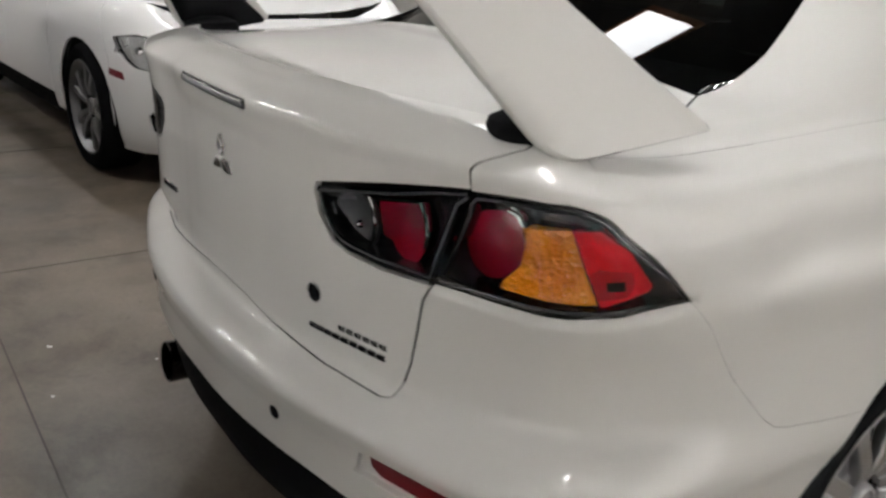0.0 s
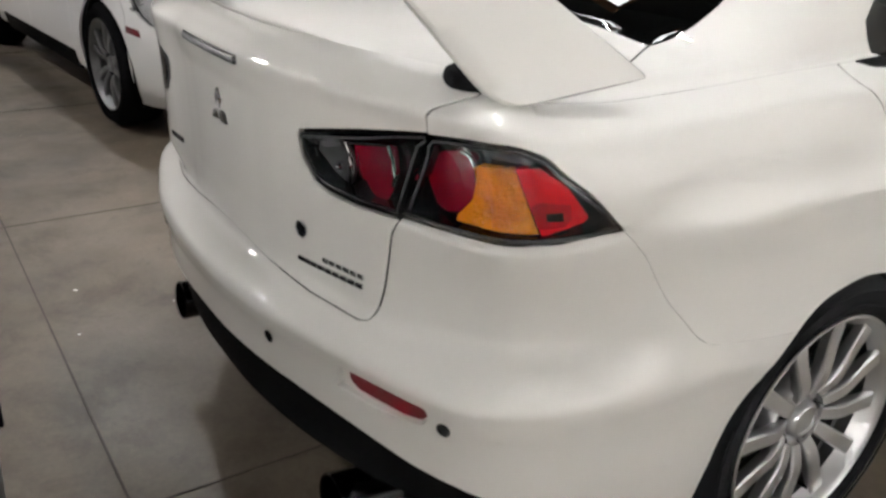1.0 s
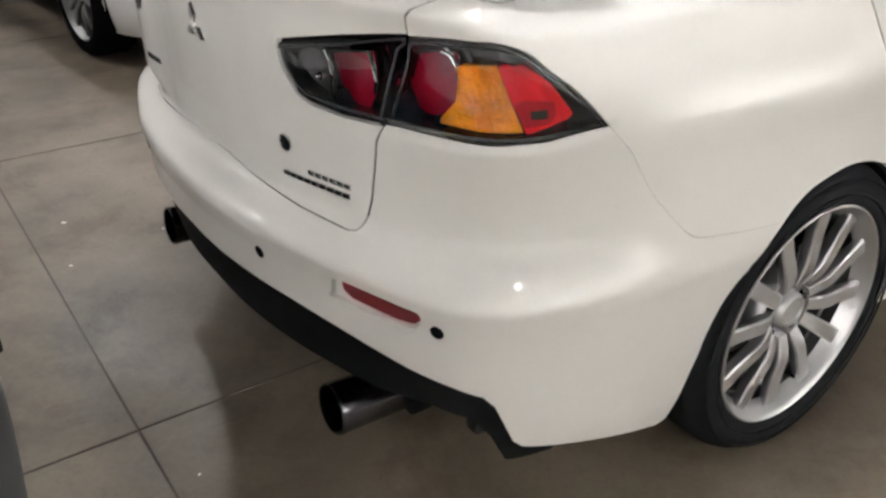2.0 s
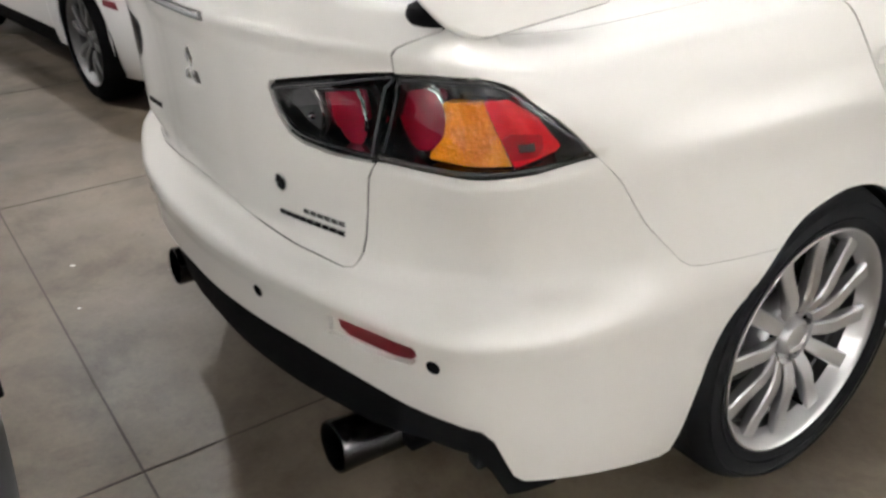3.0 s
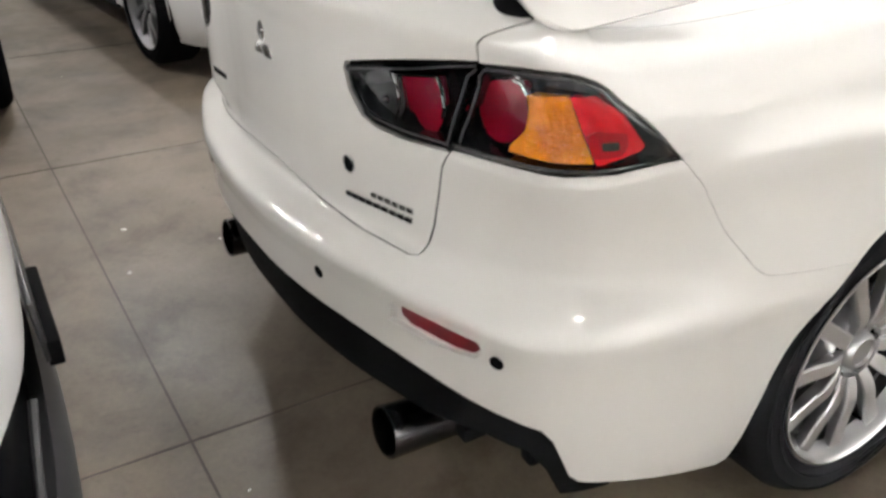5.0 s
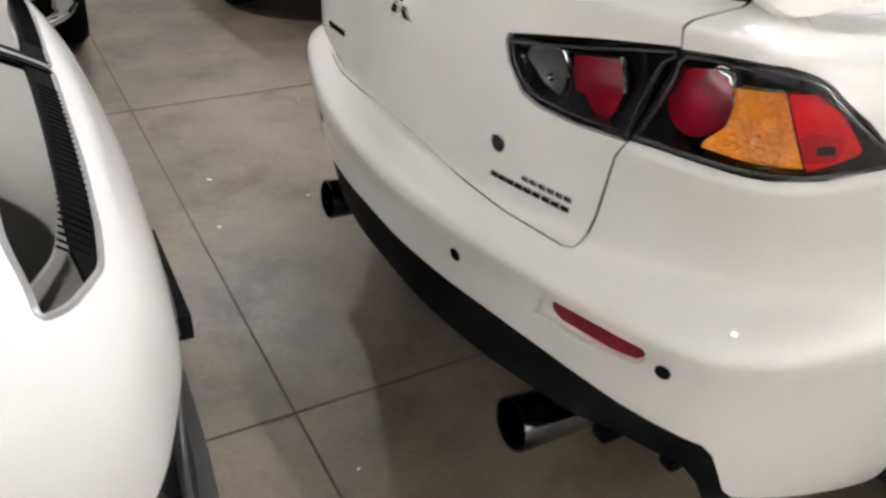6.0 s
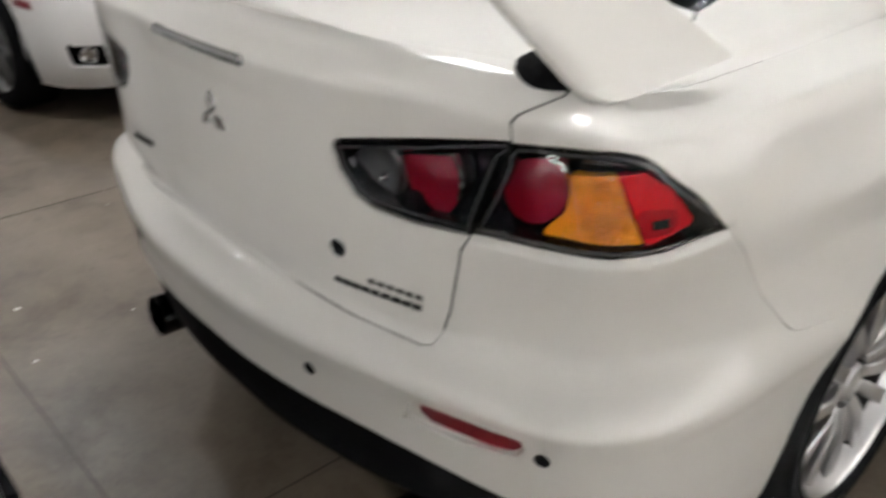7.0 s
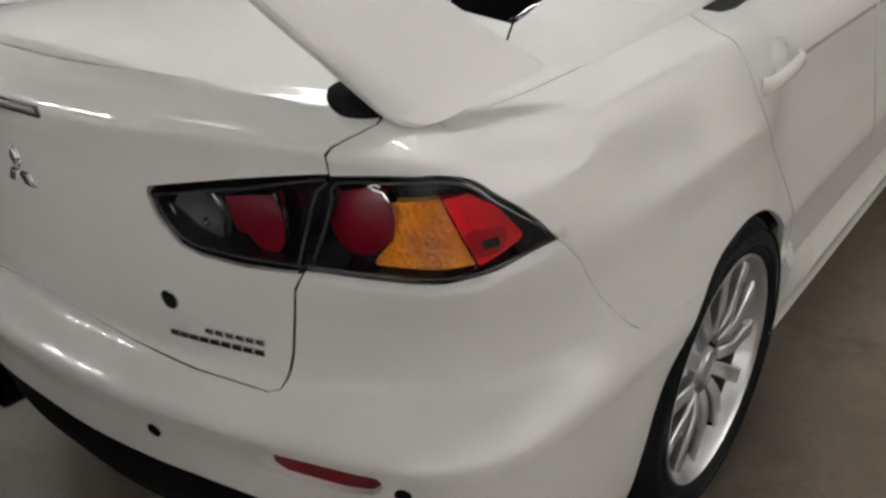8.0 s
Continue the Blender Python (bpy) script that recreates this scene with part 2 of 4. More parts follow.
def tidy(ids, uvs):
    """Drops repeated corners and spikes that run out and back."""
    again = True
    while again and len(ids) > 2:
        again = False
        for k in range(len(ids)):
            a, b, c = (uvs[ids[k - 1]], uvs[ids[k]], uvs[ids[(k + 1) % len(ids)]])
            if a == b or a == c:
                again = True
            else:
                e, f = (b[0] - a[0], b[1] - a[1]), (c[0] - b[0], c[1] - b[1])
                size = math.hypot(*e) * math.hypot(*f)
                again = abs(e[0] * f[1] - e[1] * f[0]) < 1e-5 * size and e[0] * f[0] + e[1] * f[1] < 0
            if again:
                ids.pop(k)
                break
    return ids if len(set(ids)) == len(ids) else []


def with_hole(poly, hole):
    """The polygon with a hole, joined to it by a slit."""
    area = lambda p: sum(p[i - 1][0] * q[1] - q[0] * p[i - 1][1] for i, q in enumerate(p))
    if area(poly) * area(hole) > 0:
        hole = hole[::-1]
    i, j = min(((a, b) for a in range(len(poly)) for b in range(len(hole))), key=lambda k: math.hypot(poly[k[0]][0] - hole[k[1]][0], poly[k[0]][1] - hole[k[1]][1]))
    return poly[: i + 1] + hole[j:] + hole[: j + 1] + poly[i:]


def ring_of(u, v, ru, rv=None, n=28, a0=0.0):
    return [(u + ru * math.cos(a0 + 2 * math.pi * k / n), v + (rv or ru) * math.sin(a0 + 2 * math.pi * k / n)) for k in range(n)]


def seat(fn, u, v, out=0.0):
    """The pose of a thing on a skin: x along it, y up it, z outward."""
    p = Vector(fn(u, v))
    x = (Vector(fn(u + 0.002, v)) - Vector(fn(u - 0.002, v))).normalized()
    y = Vector(fn(u, v + 0.002)) - Vector(fn(u, v - 0.002))
    z = x.cross(y).normalized()
    y = z.cross(x)
    m = Matrix((x, y, z)).transposed().to_4x4()
    m.translation = p + z * out
    return m


def panel(name, fn, poly, material, parent, label="", step=(0.016, 0.012), lift=0.0, depth=0.012):
    """A panel of a curved skin: the part of fn(u, v) inside a polygon of (u, v), with its edges turned inward by depth."""
    fine = []
    for i, q in enumerate(poly):
        p = poly[i - 1]
        n = max(1, math.ceil(max(abs(q[0] - p[0]) / step[0], abs(q[1] - p[1]) / step[1]) / 1.5))
        fine += [(p[0] + (q[0] - p[0]) * k / n, p[1] + (q[1] - p[1]) * k / n) for k in range(n)]
    verts, faces, at, uvs = [], [], {}, []

    def vert(u, v):
        key = (round(u, 5), round(v, 5))
        if key not in at:
            at[key] = len(uvs)
            uvs.append(key)
        return at[key]

    v0, v1 = min(p[1] for p in fine), max(p[1] for p in fine)
    for j in range(math.floor(v0 / step[1]), math.ceil(v1 / step[1])):
        row = clip(clip(fine, 1, j * step[1], True), 1, (j + 1) * step[1], False)
        if len(row) < 3:
            continue
        u0, u1 = min(p[0] for p in row), max(p[0] for p in row)
        for i in range(math.floor(u0 / step[0]), math.ceil(u1 / step[0])):
            cell = clip(clip(row, 0, i * step[0], True), 0, (i + 1) * step[0], False)
            ids = tidy([vert(*p) for p in cell], uvs)
            if len(ids) > 2 and abs(sum(uvs[ids[k - 1]][0] * uvs[ids[k]][1] - uvs[ids[k]][0] * uvs[ids[k - 1]][1] for k in range(len(ids)))) > 1e-8:
                faces.append(ids)
    area = sum(fine[i - 1][0] * q[1] - q[0] * fine[i - 1][1] for i, q in enumerate(fine))
    if area < 0:
        faces = [f[::-1] for f in faces]
    normals = []
    for u, v in uvs:
        p = Vector(fn(u, v))
        du, dv = Vector(fn(u + 0.002, v)) - Vector(fn(u - 0.002, v)), Vector(fn(u, v + 0.002)) - Vector(fn(u, v - 0.002))
        n = du.cross(dv)
        n = n.normalized() if n.length > 1e-12 else Vector((0, 0, 1))
        normals.append(n)
        verts.append(p + n * lift)
    edges = {}
    for f in faces:
        for k in range(len(f)):
            edges[(f[k - 1], f[k])] = edges.get((f[k - 1], f[k]), 0) + 1
    if depth:
        for a, b in [e for e in edges if (e[1], e[0]) not in edges]:
            n = (verts[b] - verts[a]).cross(normals[a])
            if n.length < 1e-9:
                continue
            n.normalize()
            k = len(verts)
            verts += [verts[a], verts[b], verts[b] - normals[b] * depth, verts[a] - normals[a] * depth]
            normals += [n] * 4
            faces.append([k + 1, k, k + 3, k + 2])
    mesh = bpy.data.meshes.new(name)
    mesh.from_pydata(verts, [], faces)
    mesh.polygons.foreach_set("use_smooth", [True] * len(mesh.polygons))
    mesh.normals_split_custom_set_from_vertices([tuple(n) for n in normals])
    mesh.materials.append(material)
    ob = new(name, mesh)
    ob.parent = parent
    if label:
        tagged(ob, label)
    return ob


def flowing(points, n=4):
    """A smooth line through points."""
    out = []
    for i in range(len(points) - 1):
        p, q = points[i], points[i + 1]
        o, r = points[max(i - 1, 0)], points[min(i + 2, len(points) - 1)]
        for k in range(n):
            f = k / n
            out.append(tuple(0.5 * (2 * p[c] + (q[c] - o[c]) * f + (2 * o[c] - 5 * p[c] + 4 * q[c] - r[c]) * f**2 + (3 * p[c] - o[c] - 3 * q[c] + r[c]) * f**3) for c in (0, 1)))
    return out + [points[-1]]


def ribbon(name, fn, path, width, material, parent, lift=-0.010):
    """A dark strip under a panel gap, along a path of (u, v)."""
    bm = bmesh.new()
    pts = []
    for i in range(len(path) - 1):
        p, q = path[i], path[i + 1]
        n = max(1, math.ceil(max(abs(q[0] - p[0]), abs(q[1] - p[1])) / 0.02))
        pts += [(p[0] + (q[0] - p[0]) * k / n, p[1] + (q[1] - p[1]) * k / n) for k in range(n)]
    pts.append(path[-1])
    rows = []
    for i, (u, v) in enumerate(pts):
        a, b = pts[max(i - 1, 0)], pts[min(i + 1, len(pts) - 1)]
        d = Vector((b[0] - a[0], b[1] - a[1])).normalized() * width / 2
        row = []
        for k in (-1, 1):
            x, y = u - d.y * k, v + d.x * k
            n = (Vector(fn(x + 0.002, y)) - Vector(fn(x - 0.002, y))).cross(Vector(fn(x, y + 0.002)) - Vector(fn(x, y - 0.002)))
            row.append(bm.verts.new(Vector(fn(x, y)) + n.normalized() * lift))
        rows.append(row)
    for a, b in zip(rows, rows[1:]):
        bm.faces.new((a[0], b[0], b[1], a[1]))
    return part(name, bm, material, parent)


# ---- car bodies: a skin round the lower body and one over the top, as functions ----
def table(rows, x):
    """Smooth interpolation in a small table of rows (x, v, ...)."""
    if x <= rows[0][0]:
        return rows[0][1:]
    if x >= rows[-1][0]:
        return rows[-1][1:]
    i = 0
    while rows[i + 1][0] < x:
        i += 1
    p, q = rows[i], rows[i + 1]
    o, r = rows[max(i - 1, 0)], rows[min(i + 2, len(rows) - 1)]
    d = q[0] - p[0]
    f = (x - p[0]) / d
    out = []
    for k in range(1, len(p)):
        m0 = (q[k] - o[k]) / max(q[0] - o[0], 1e-9) * d
        m1 = (r[k] - p[k]) / max(r[0] - p[0], 1e-9) * d
        out.append((2 * f**3 - 3 * f**2 + 1) * p[k] + (f**3 - 2 * f**2 + f) * m0 + (3 * f**2 - 2 * f**3) * q[k] + (f**3 - f**2) * m1)
    return tuple(out)


def ease(a, b, x):
    f = min(max((x - a) / (b - a), 0.0), 1.0)
    return f * f * (3 - 2 * f)


class Body:
    """plan: the right half from the middle of the tail to the middle of the nose. tail, flank, nose: upright profiles of
    (height along the skin, offset outward, z). lift: rise of the upper edge along the plan. spine, full: height and fullness along the middle."""

    def __init__(self, plan, tail, flank, nose, lift, spine, full, rear, front, tail_end=(0.60, 1.15), nose_span=(1.25, 0.65), crease=0.0, spread=0.0, shoulder=(), scoop=0.0, foot=(), lip_rise=0.0):
        self.plan, self.tail, self.flank, self.nose, self.lift, self.spine, self.full = plan, tail, flank, nose, lift, spine, full
        self.tail_end, self.crease, self.spread, self.shoulder, self.scoop, self.foot, self.lip_rise = tail_end, crease, spread, shoulder, scoop, foot, lip_rise
        self.curve = self.plan_curve()
        self.end = self.curve[-1][0]
        self.nose_from, self.nose_to = self.end - nose_span[0], self.end - nose_span[1]
        self.rear, self.front = rear, self.end - front
        self.edge = [(self.skin(self.rear + (self.front - self.rear) * i / 240, 1.10)[1], self.rear + (self.front - self.rear) * i / 240) for i in range(241)]
        self.corners = (self.skin(0, 1.10)[1], self.skin(self.end, 1.10)[1], self.skin(self.rear, 1.10), self.skin(self.front, 1.10))

    def plan_curve(self):
        pts, n, rows, plan = [], 24, [], self.plan
        for i in range(len(plan) - 1):
            p, q = plan[i], plan[i + 1]
            o = plan[i - 1] if i else (-plan[1][0], plan[1][1])
            r = plan[i + 2] if i + 2 < len(plan) else (-plan[-2][0], plan[-2][1])
            for k in range(n):
                f = k / n
                pts.append(tuple(0.5 * (2 * p[c] + (q[c] - o[c]) * f + (2 * o[c] - 5 * p[c] + 4 * q[c] - r[c]) * f**2 + (3 * p[c] - o[c] - 3 * q[c] + r[c]) * f**3) for c in (0, 1)))
        pts.append(plan[-1])
        s = 0.0
        for i, p in enumerate(pts):
            if i:
                s += math.hypot(p[0] - pts[i - 1][0], p[1] - pts[i - 1][1])
            a, b = pts[max(i - 1, 0)], pts[min(i + 1, len(pts) - 1)]
            d = math.hypot(b[0] - a[0], b[1] - a[1])
            nx, ny = (b[1] - a[1]) / d, -(b[0] - a[0]) / d
            if i in (0, len(pts) - 1):
                nx, ny = 0.0, -1.0 if i == 0 else 1.0
            rows.append((s, p[0], p[1], nx, ny))
        return rows

    def plan_at(self, s):
        lo, hi = 0, len(self.curve) - 1
        s = min(max(s, 0.0), self.end)
        while hi - lo > 1:
            mid = (lo + hi) // 2
            if self.curve[mid][0] <= s:
                lo = mid
            else:
                hi = mid
        p, q = self.curve[lo], self.curve[hi]
        f = (s - p[0]) / (q[0] - p[0])
        return [p[k] + (q[k] - p[k]) * f for k in (1, 2, 3, 4)]

    def along(self, y):
        """How far along the plan the flank reaches y."""
        lo, hi = self.end * 0.12, self.end * 0.9
        for _ in range(40):
            mid = (lo + hi) / 2
            if self.plan_at(mid)[1] < y:
                lo = mid
            else:
                hi = mid
        return lo

    def skin(self, s, h, out=0.0):
        """A point of the body below the shoulder: s along the plan from the tail's middle, h up the skin."""
        k = abs(s)
        x, y, nx, ny = self.plan_at(k)
        w, v = ease(*self.tail_end, k), ease(self.nose_from, self.nose_to, k)
        t, f, e = table(self.tail, h), table(self.flank, h), table(self.nose, h)
        off = t[0] + (f[0] - t[0]) * w + (e[0] - f[0]) * v + out
        if self.scoop and 0.56 < h < 0.84 and 0.50 < k < 1.25:
            off -= self.scoop * ease(0.562, 0.650, h) * (1 - ease(0.655, 0.83, h)) * ease(0.50, 0.84, k) * (1 - ease(0.92, 1.25, k))
            if 0.57 < k < 1.06:
                d = table(self.foot, k)[0] - h
                roll = (1 - d / 0.017) ** 2 if 0 <= d < 0.017 else 1 - ease(0, 0.014, -d) if d < 0 else 0.0
                off -= 0.0100 * roll * ease(0.57, 0.60, k) * (1 - ease(1.0, 1.06, k))
        if self.crease and 0.70 < h < 0.884:
            off -= 0.010 * ease(self.crease, self.crease + 0.22, k) * (1 - v) * (min((h - 0.70) / 0.172, 1.0) if h < 0.872 else (0.884 - h) / 0.012)
        if self.shoulder and 0.74 < h and 0.95 < k < 1.90:
            share = 0.55 * ease(0.95, 1.25, k) * (1 - ease(1.60, 1.90, k))
            g = [sum(c) / 3 for c in zip(*[table(self.shoulder, min(max(h + d, 0.7401), 1.10)) for d in (-0.006, 0, 0.006)])]
            off += (g[0] - f[0]) * share
            f = [f[0], f[1] + (g[1] - f[1]) * share]
        z = t[1] + (f[1] - t[1]) * w + (e[1] - f[1]) * v + table(self.lift, k)[0] * ease(0.80, 1.10, h)
        if self.lip_rise and k < 0.27 and 0.66 < h < 0.965:
            off -= 0.004 * (1 - ease(0.16, 0.27, k)) * ease(0.66, 0.71, h) * (1 - ease(0.925, 0.965, h))
        # Steeper lip: the wing's shadow band on the lid is deepened by shape.
        if self.lip_rise and h > 1.0 and k < 0.66:
            g = ease(1.005, 1.085, h) * (1 - (k / 0.66) ** 2)
            off, z = off + self.lip_rise * g, z + 0.006 * g
        px = x + nx * off
        if s >= 0:
            return (px, y + ny * off, z)
        upper = ease(0.60, 0.68, h)
        back = 0.65 * self.spread * upper * (1 - ease(1.0, 1.08, h)) * ease(0.22, 0.48, k) * (1 - ease(0.85, 1.2, k))
        return (-px - self.spread * (0.4 + 0.6 * upper) * ease(0, 0.35, k), y + ny * off - back, z)

    def top(self, a, y):
        """A point of the upper body: a from the middle (0) to the shoulder (1 or -1), y along the car at its middle."""
        y0, y1, r1, e1 = self.corners
        b = min(max((y - y0) / (y1 - y0), 0.0), 1.0)
        ys = self.edge[0][0] + (self.edge[-1][0] - self.edge[0][0]) * b
        lo, hi = 0, 240
        while hi - lo > 1:
            mid = (lo + hi) // 2
            if self.edge[mid][0] <= ys:
                lo = mid
            else:
                hi = mid
        f = (ys - self.edge[lo][0]) / max(self.edge[hi][0] - self.edge[lo][0], 1e-9)
        q = self.skin(self.edge[lo][1] + (self.edge[hi][1] - self.edge[lo][1]) * f, 1.10)
        k = abs(a)
        r, e = self.skin(k * self.rear, 1.10), self.skin(self.end - k * (self.end - self.front), 1.10)
        x = k * q[0] + (1 - b) * (r[0] - k * r1[0]) + b * (e[0] - k * e1[0])
        py = (1 - k) * (y0 + (y1 - y0) * b) + k * q[1] + (1 - b) * (r[1] - (1 - k) * y0 - k * r1[1]) + b * (e[1] - (1 - k) * y1 - k * e1[1])
        h, n = table(self.spine, y)[0], table(self.full, y)[0]
        rise = (h - q[2]) * (1 - k**n)
        steep = n * (h - q[2]) / 0.72
        if steep > 0.25:
            c = 0.25 / steep
            rise *= c + (1 - c) * ease(0.0, 0.20, 1 - k)
        if self.spread:
            rise *= ease(0.0, 0.085, (q[0] - x) / q[0])
        return (x if a >= 0 else -x - self.spread * ease(0, 0.4375, k), py, q[2] + rise)


def both(poly):
    """A polygon that is given for its right half, from the middle's foot round to the middle's top, with its mirror half."""
    return poly + [(-u, v) for u, v in reversed(poly) if u > 1e-6]


def other(poly):
    return [(-u, v) for u, v in reversed(poly)]


SEDAN = Body(
    plan=[(0, .052), (.16, .057), (.32, .080), (.45, .112), (.58, .149), (.69, .186), (.772, .230), (.824, .302), (.850, .405), (.864, .52), (.872, .65), (.886, .82), (.893, .985),
          (.889, 1.15), (.876, 1.35), (.872, 1.8), (.874, 2.5), (.882, 3.2), (.893, 3.63), (.875, 3.95), (.80, 4.25), (.62, 4.44), (.35, 4.53), (0, 4.56)],
    tail=[(.15, -.10, .15), (.25, -.035, .25), (.33, -.012, .33), (.40, -.003, .40), (.47, 0, .47), (.52, .004, .52), (.55, .010, .55), (.572, .012, .570), (.588, .003, .586), (.602, -.021, .598), (.614, -.048, .606), (.626, -.063, .616),
          (.64, -.069, .632), (.70, -.070, .70), (.80, -.069, .80), (.90, -.066, .90), (.96, -.060, .96), (.99, -.055, .988), (1.005, -.058, 1.0), (1.025, -.075, 1.013), (1.06, -.11, 1.029), (1.10, -.155, 1.040)],
    flank=[(.15, -.040, .15), (.25, -.014, .25), (.33, -.006, .33), (.41, -.002, .41), (.47, 0, .47), (.52, .004, .52), (.548, .007, .548), (.575, .004, .575), (.61, -.003, .610), (.66, -.012, .66), (.75, -.026, .75), (.835, -.034, .835), (.88, -.040, .878),
           (.92, -.050, .912), (.96, -.067, .942), (1.0, -.092, .966), (1.05, -.130, .987), (1.10, -.175, 1.0)],
    nose=[(.15, -.10, .15), (.25, -.02, .25), (.40, 0, .38), (.55, 0, .50), (.70, -.03, .62), (.85, -.07, .72), (1.0, -.12, .80), (1.10, -.18, .84)],
    lift=[(0, 0), (.60, -.002), (.85, -.014), (1.2, -.006), (1.6, .012), (2.4, .01), (3.4, -.02), (4.2, -.06), (4.9, -.06), (5.4, 0)],
    spine=[(.15, 1.0445), (.19, 1.0455), (.35, 1.056), (.60, 1.063), (.74, 1.072), (.90, 1.13), (1.15, 1.245), (1.45, 1.36), (1.75, 1.435), (2.1, 1.465), (2.5, 1.45), (2.75, 1.40), (3.0, 1.28), (3.3, 1.12), (3.42, 1.075), (4.0, .98), (4.40, .84)],
    full=[(.2, 2.2), (.6, 2.4), (1.0, 4.0), (1.6, 6.0), (2.6, 6.0), (3.2, 3.5), (3.6, 2.2), (4.4, 2.0)],
    rear=.80, front=.75, crease=1.72, spread=.055, scoop=.044, lip_rise=.022, foot=[(.57, .806), (.59, .806), (.688, .809), (.836, .814), (.936, .820), (1.036, .834)],
    shoulder=[(.74, -.0252, .74), (.80, -.024, .80), (.822, -.030, .820), (.85, -.045, .843), (.88, -.058, .872), (.92, -.067, .912), (.97, -.072, .958), (1.008, -.075, .977), (1.022, -.084, .983), (1.045, -.110, .989), (1.10, -.175, 1.0)])

# a second white sedan, a white hatchback and a grey car, for the neighbours
SALOON = Body(
    plan=[(0, 0), (.40, .03), (.66, .12), (.80, .35), (.86, .8), (.875, 1.2), (.88, 2.4), (.885, 3.3), (.885, 3.75), (.865, 4.0), (.80, 4.22), (.64, 4.38), (.40, 4.47), (0, 4.52)],
    tail=[(.15, -.10, .15), (.3, -.02, .3), (.5, 0, .5), (.62, -.03, .62), (.8, -.05, .8), (1.0, -.07, .98), (1.10, -.13, 1.03)],
    flank=[(.15, -.06, .15), (.25, -.02, .25), (.40, 0, .40), (.60, -.005, .60), (.72, -.008, .70), (.80, -.022, .765), (.90, -.05, .83), (1.0, -.085, .875), (1.10, -.13, .90)],
    nose=[(.15, -.07, .15), (.22, -.02, .22), (.30, 0, .30), (.50, -.005, .49), (.58, -.022, .56), (.66, -.05, .615), (.80, -.11, .685), (.95, -.19, .735), (1.10, -.30, .775)],
    lift=[(0, 0), (2.0, .06), (3.4, .04), (4.3, -.02), (5.2, -.01), (5.6, 0)],
    spine=[(.15, 1.03), (.75, 1.05), (1.5, 1.36), (2.1, 1.42), (2.5, 1.40), (3.15, 1.02), (3.3, .985), (4.22, .80)],
    full=[(.2, 2.2), (.7, 2.4), (1.5, 6), (2.5, 6), (3.2, 3), (4.4, 2.2)],
    rear=.85, front=.95, nose_span=(1.15, 0.55))
HATCH = Body(
    plan=[(0, 0), (.45, .03), (.70, .12), (.84, .40), (.88, .9), (.885, 2.4), (.89, 3.4), (.888, 3.75), (.874, 3.98), (.832, 4.18), (.76, 4.285), (.64, 4.345), (.45, 4.382), (0, 4.40)],
    tail=[(.15, -.10, .15), (.3, -.02, .3), (.5, 0, .5), (.62, -.03, .62), (.8, -.05, .8), (1.0, -.07, .98), (1.10, -.13, 1.03)],
    flank=[(.15, -.06, .15), (.25, -.02, .25), (.40, 0, .40), (.60, 0, .60), (.72, -.008, .72), (.80, -.02, .80), (.90, -.05, .88), (1.0, -.09, .93), (1.10, -.14, .96)],
    nose=[(.15, -.06, .15), (.25, -.012, .25), (.33, 0, .33), (.42, -.022, .42), (.52, -.012, .53), (.60, 0, .63), (.66, -.008, .70), (.72, -.03, .76), (.78, -.065, .81), (.88, -.14, .86), (1.0, -.25, .91), (1.10, -.36, .94)],
    lift=[(0, 0), (2.0, .06), (3.4, .04), (4.3, -.01), (5.6, 0)],
    spine=[(.15, 1.03), (.75, 1.15), (1.5, 1.42), (2.1, 1.47), (2.5, 1.44), (3.15, 1.05), (3.3, 1.01), (4.0, .89)],
    full=[(.2, 2.2), (.7, 2.4), (1.5, 6), (2.5, 6), (3.2, 3), (4.4, 2.2)],
    rear=.85, front=.80, nose_span=(1.15, 0.55))
HATCH_AT = (0.0, -4.80)

# ---- the setting ----
def slab(name, sx, sy, sz, at, material, label, category):
    bm = box(sx, sy, sz, at)
    ob = part(name, bm, material, None, smooth=False)
    return tagged(ob, label, category, kind="structure")


X0, X1, Y0, Y1 = -9.0, 6.4, -9.0, 9.0
slab("floor", X1 - X0, Y1 - Y0, 0.2, ((X0 + X1) / 2, (Y0 + Y1) / 2, -0.1), CONCRETE, "worn grey brown polished concrete floor with sawn joints", "floor")
slab("ceiling", X1 - X0, Y1 - Y0, 0.2, ((X0 + X1) / 2, 0, CEILING + 0.1), DARK_CEILING, "dark painted warehouse ceiling", "ceiling")
# East and south walls are unseen, and white to bounce light on the cars.
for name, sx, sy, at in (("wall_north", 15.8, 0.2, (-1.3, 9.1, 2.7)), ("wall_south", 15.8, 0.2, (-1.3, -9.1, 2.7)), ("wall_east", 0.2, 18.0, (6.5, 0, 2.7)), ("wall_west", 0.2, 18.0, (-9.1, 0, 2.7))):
    slab(name, sx, sy, CEILING, at, BOUNCE_WHITE if name in ("wall_east", "wall_south") else WALL, "plain painted warehouse wall", "wall")


# Dark bands added to keep the walls' bounce from reaching under the cars.
for name, sx, sy, at in (("light_stop_east", 0.02, 17.9, (6.39, 0, 0.6)), ("light_stop_south", 15.3, 0.02, (-1.3, -8.99, 0.6))):
    slab(name, sx, sy, 1.2, at, LIGHT_STOP, "unseen dark grey band added along the foot of the wall", "wall base")


def joint(length, at, turn):
    bm = box(length, 0.0052, 0.004, (0, 0, 0.0))
    ob = part("floor_joint", bm, JOINT, None, smooth=False)
    ob.matrix_basis = pose(*at, 0, 0, turn)
    tagged(ob, "narrow dark sawn joint in the concrete floor", "floor joint", kind="structure")


joint(15.2, (-1.3, -0.173, 0.0), 0.77)
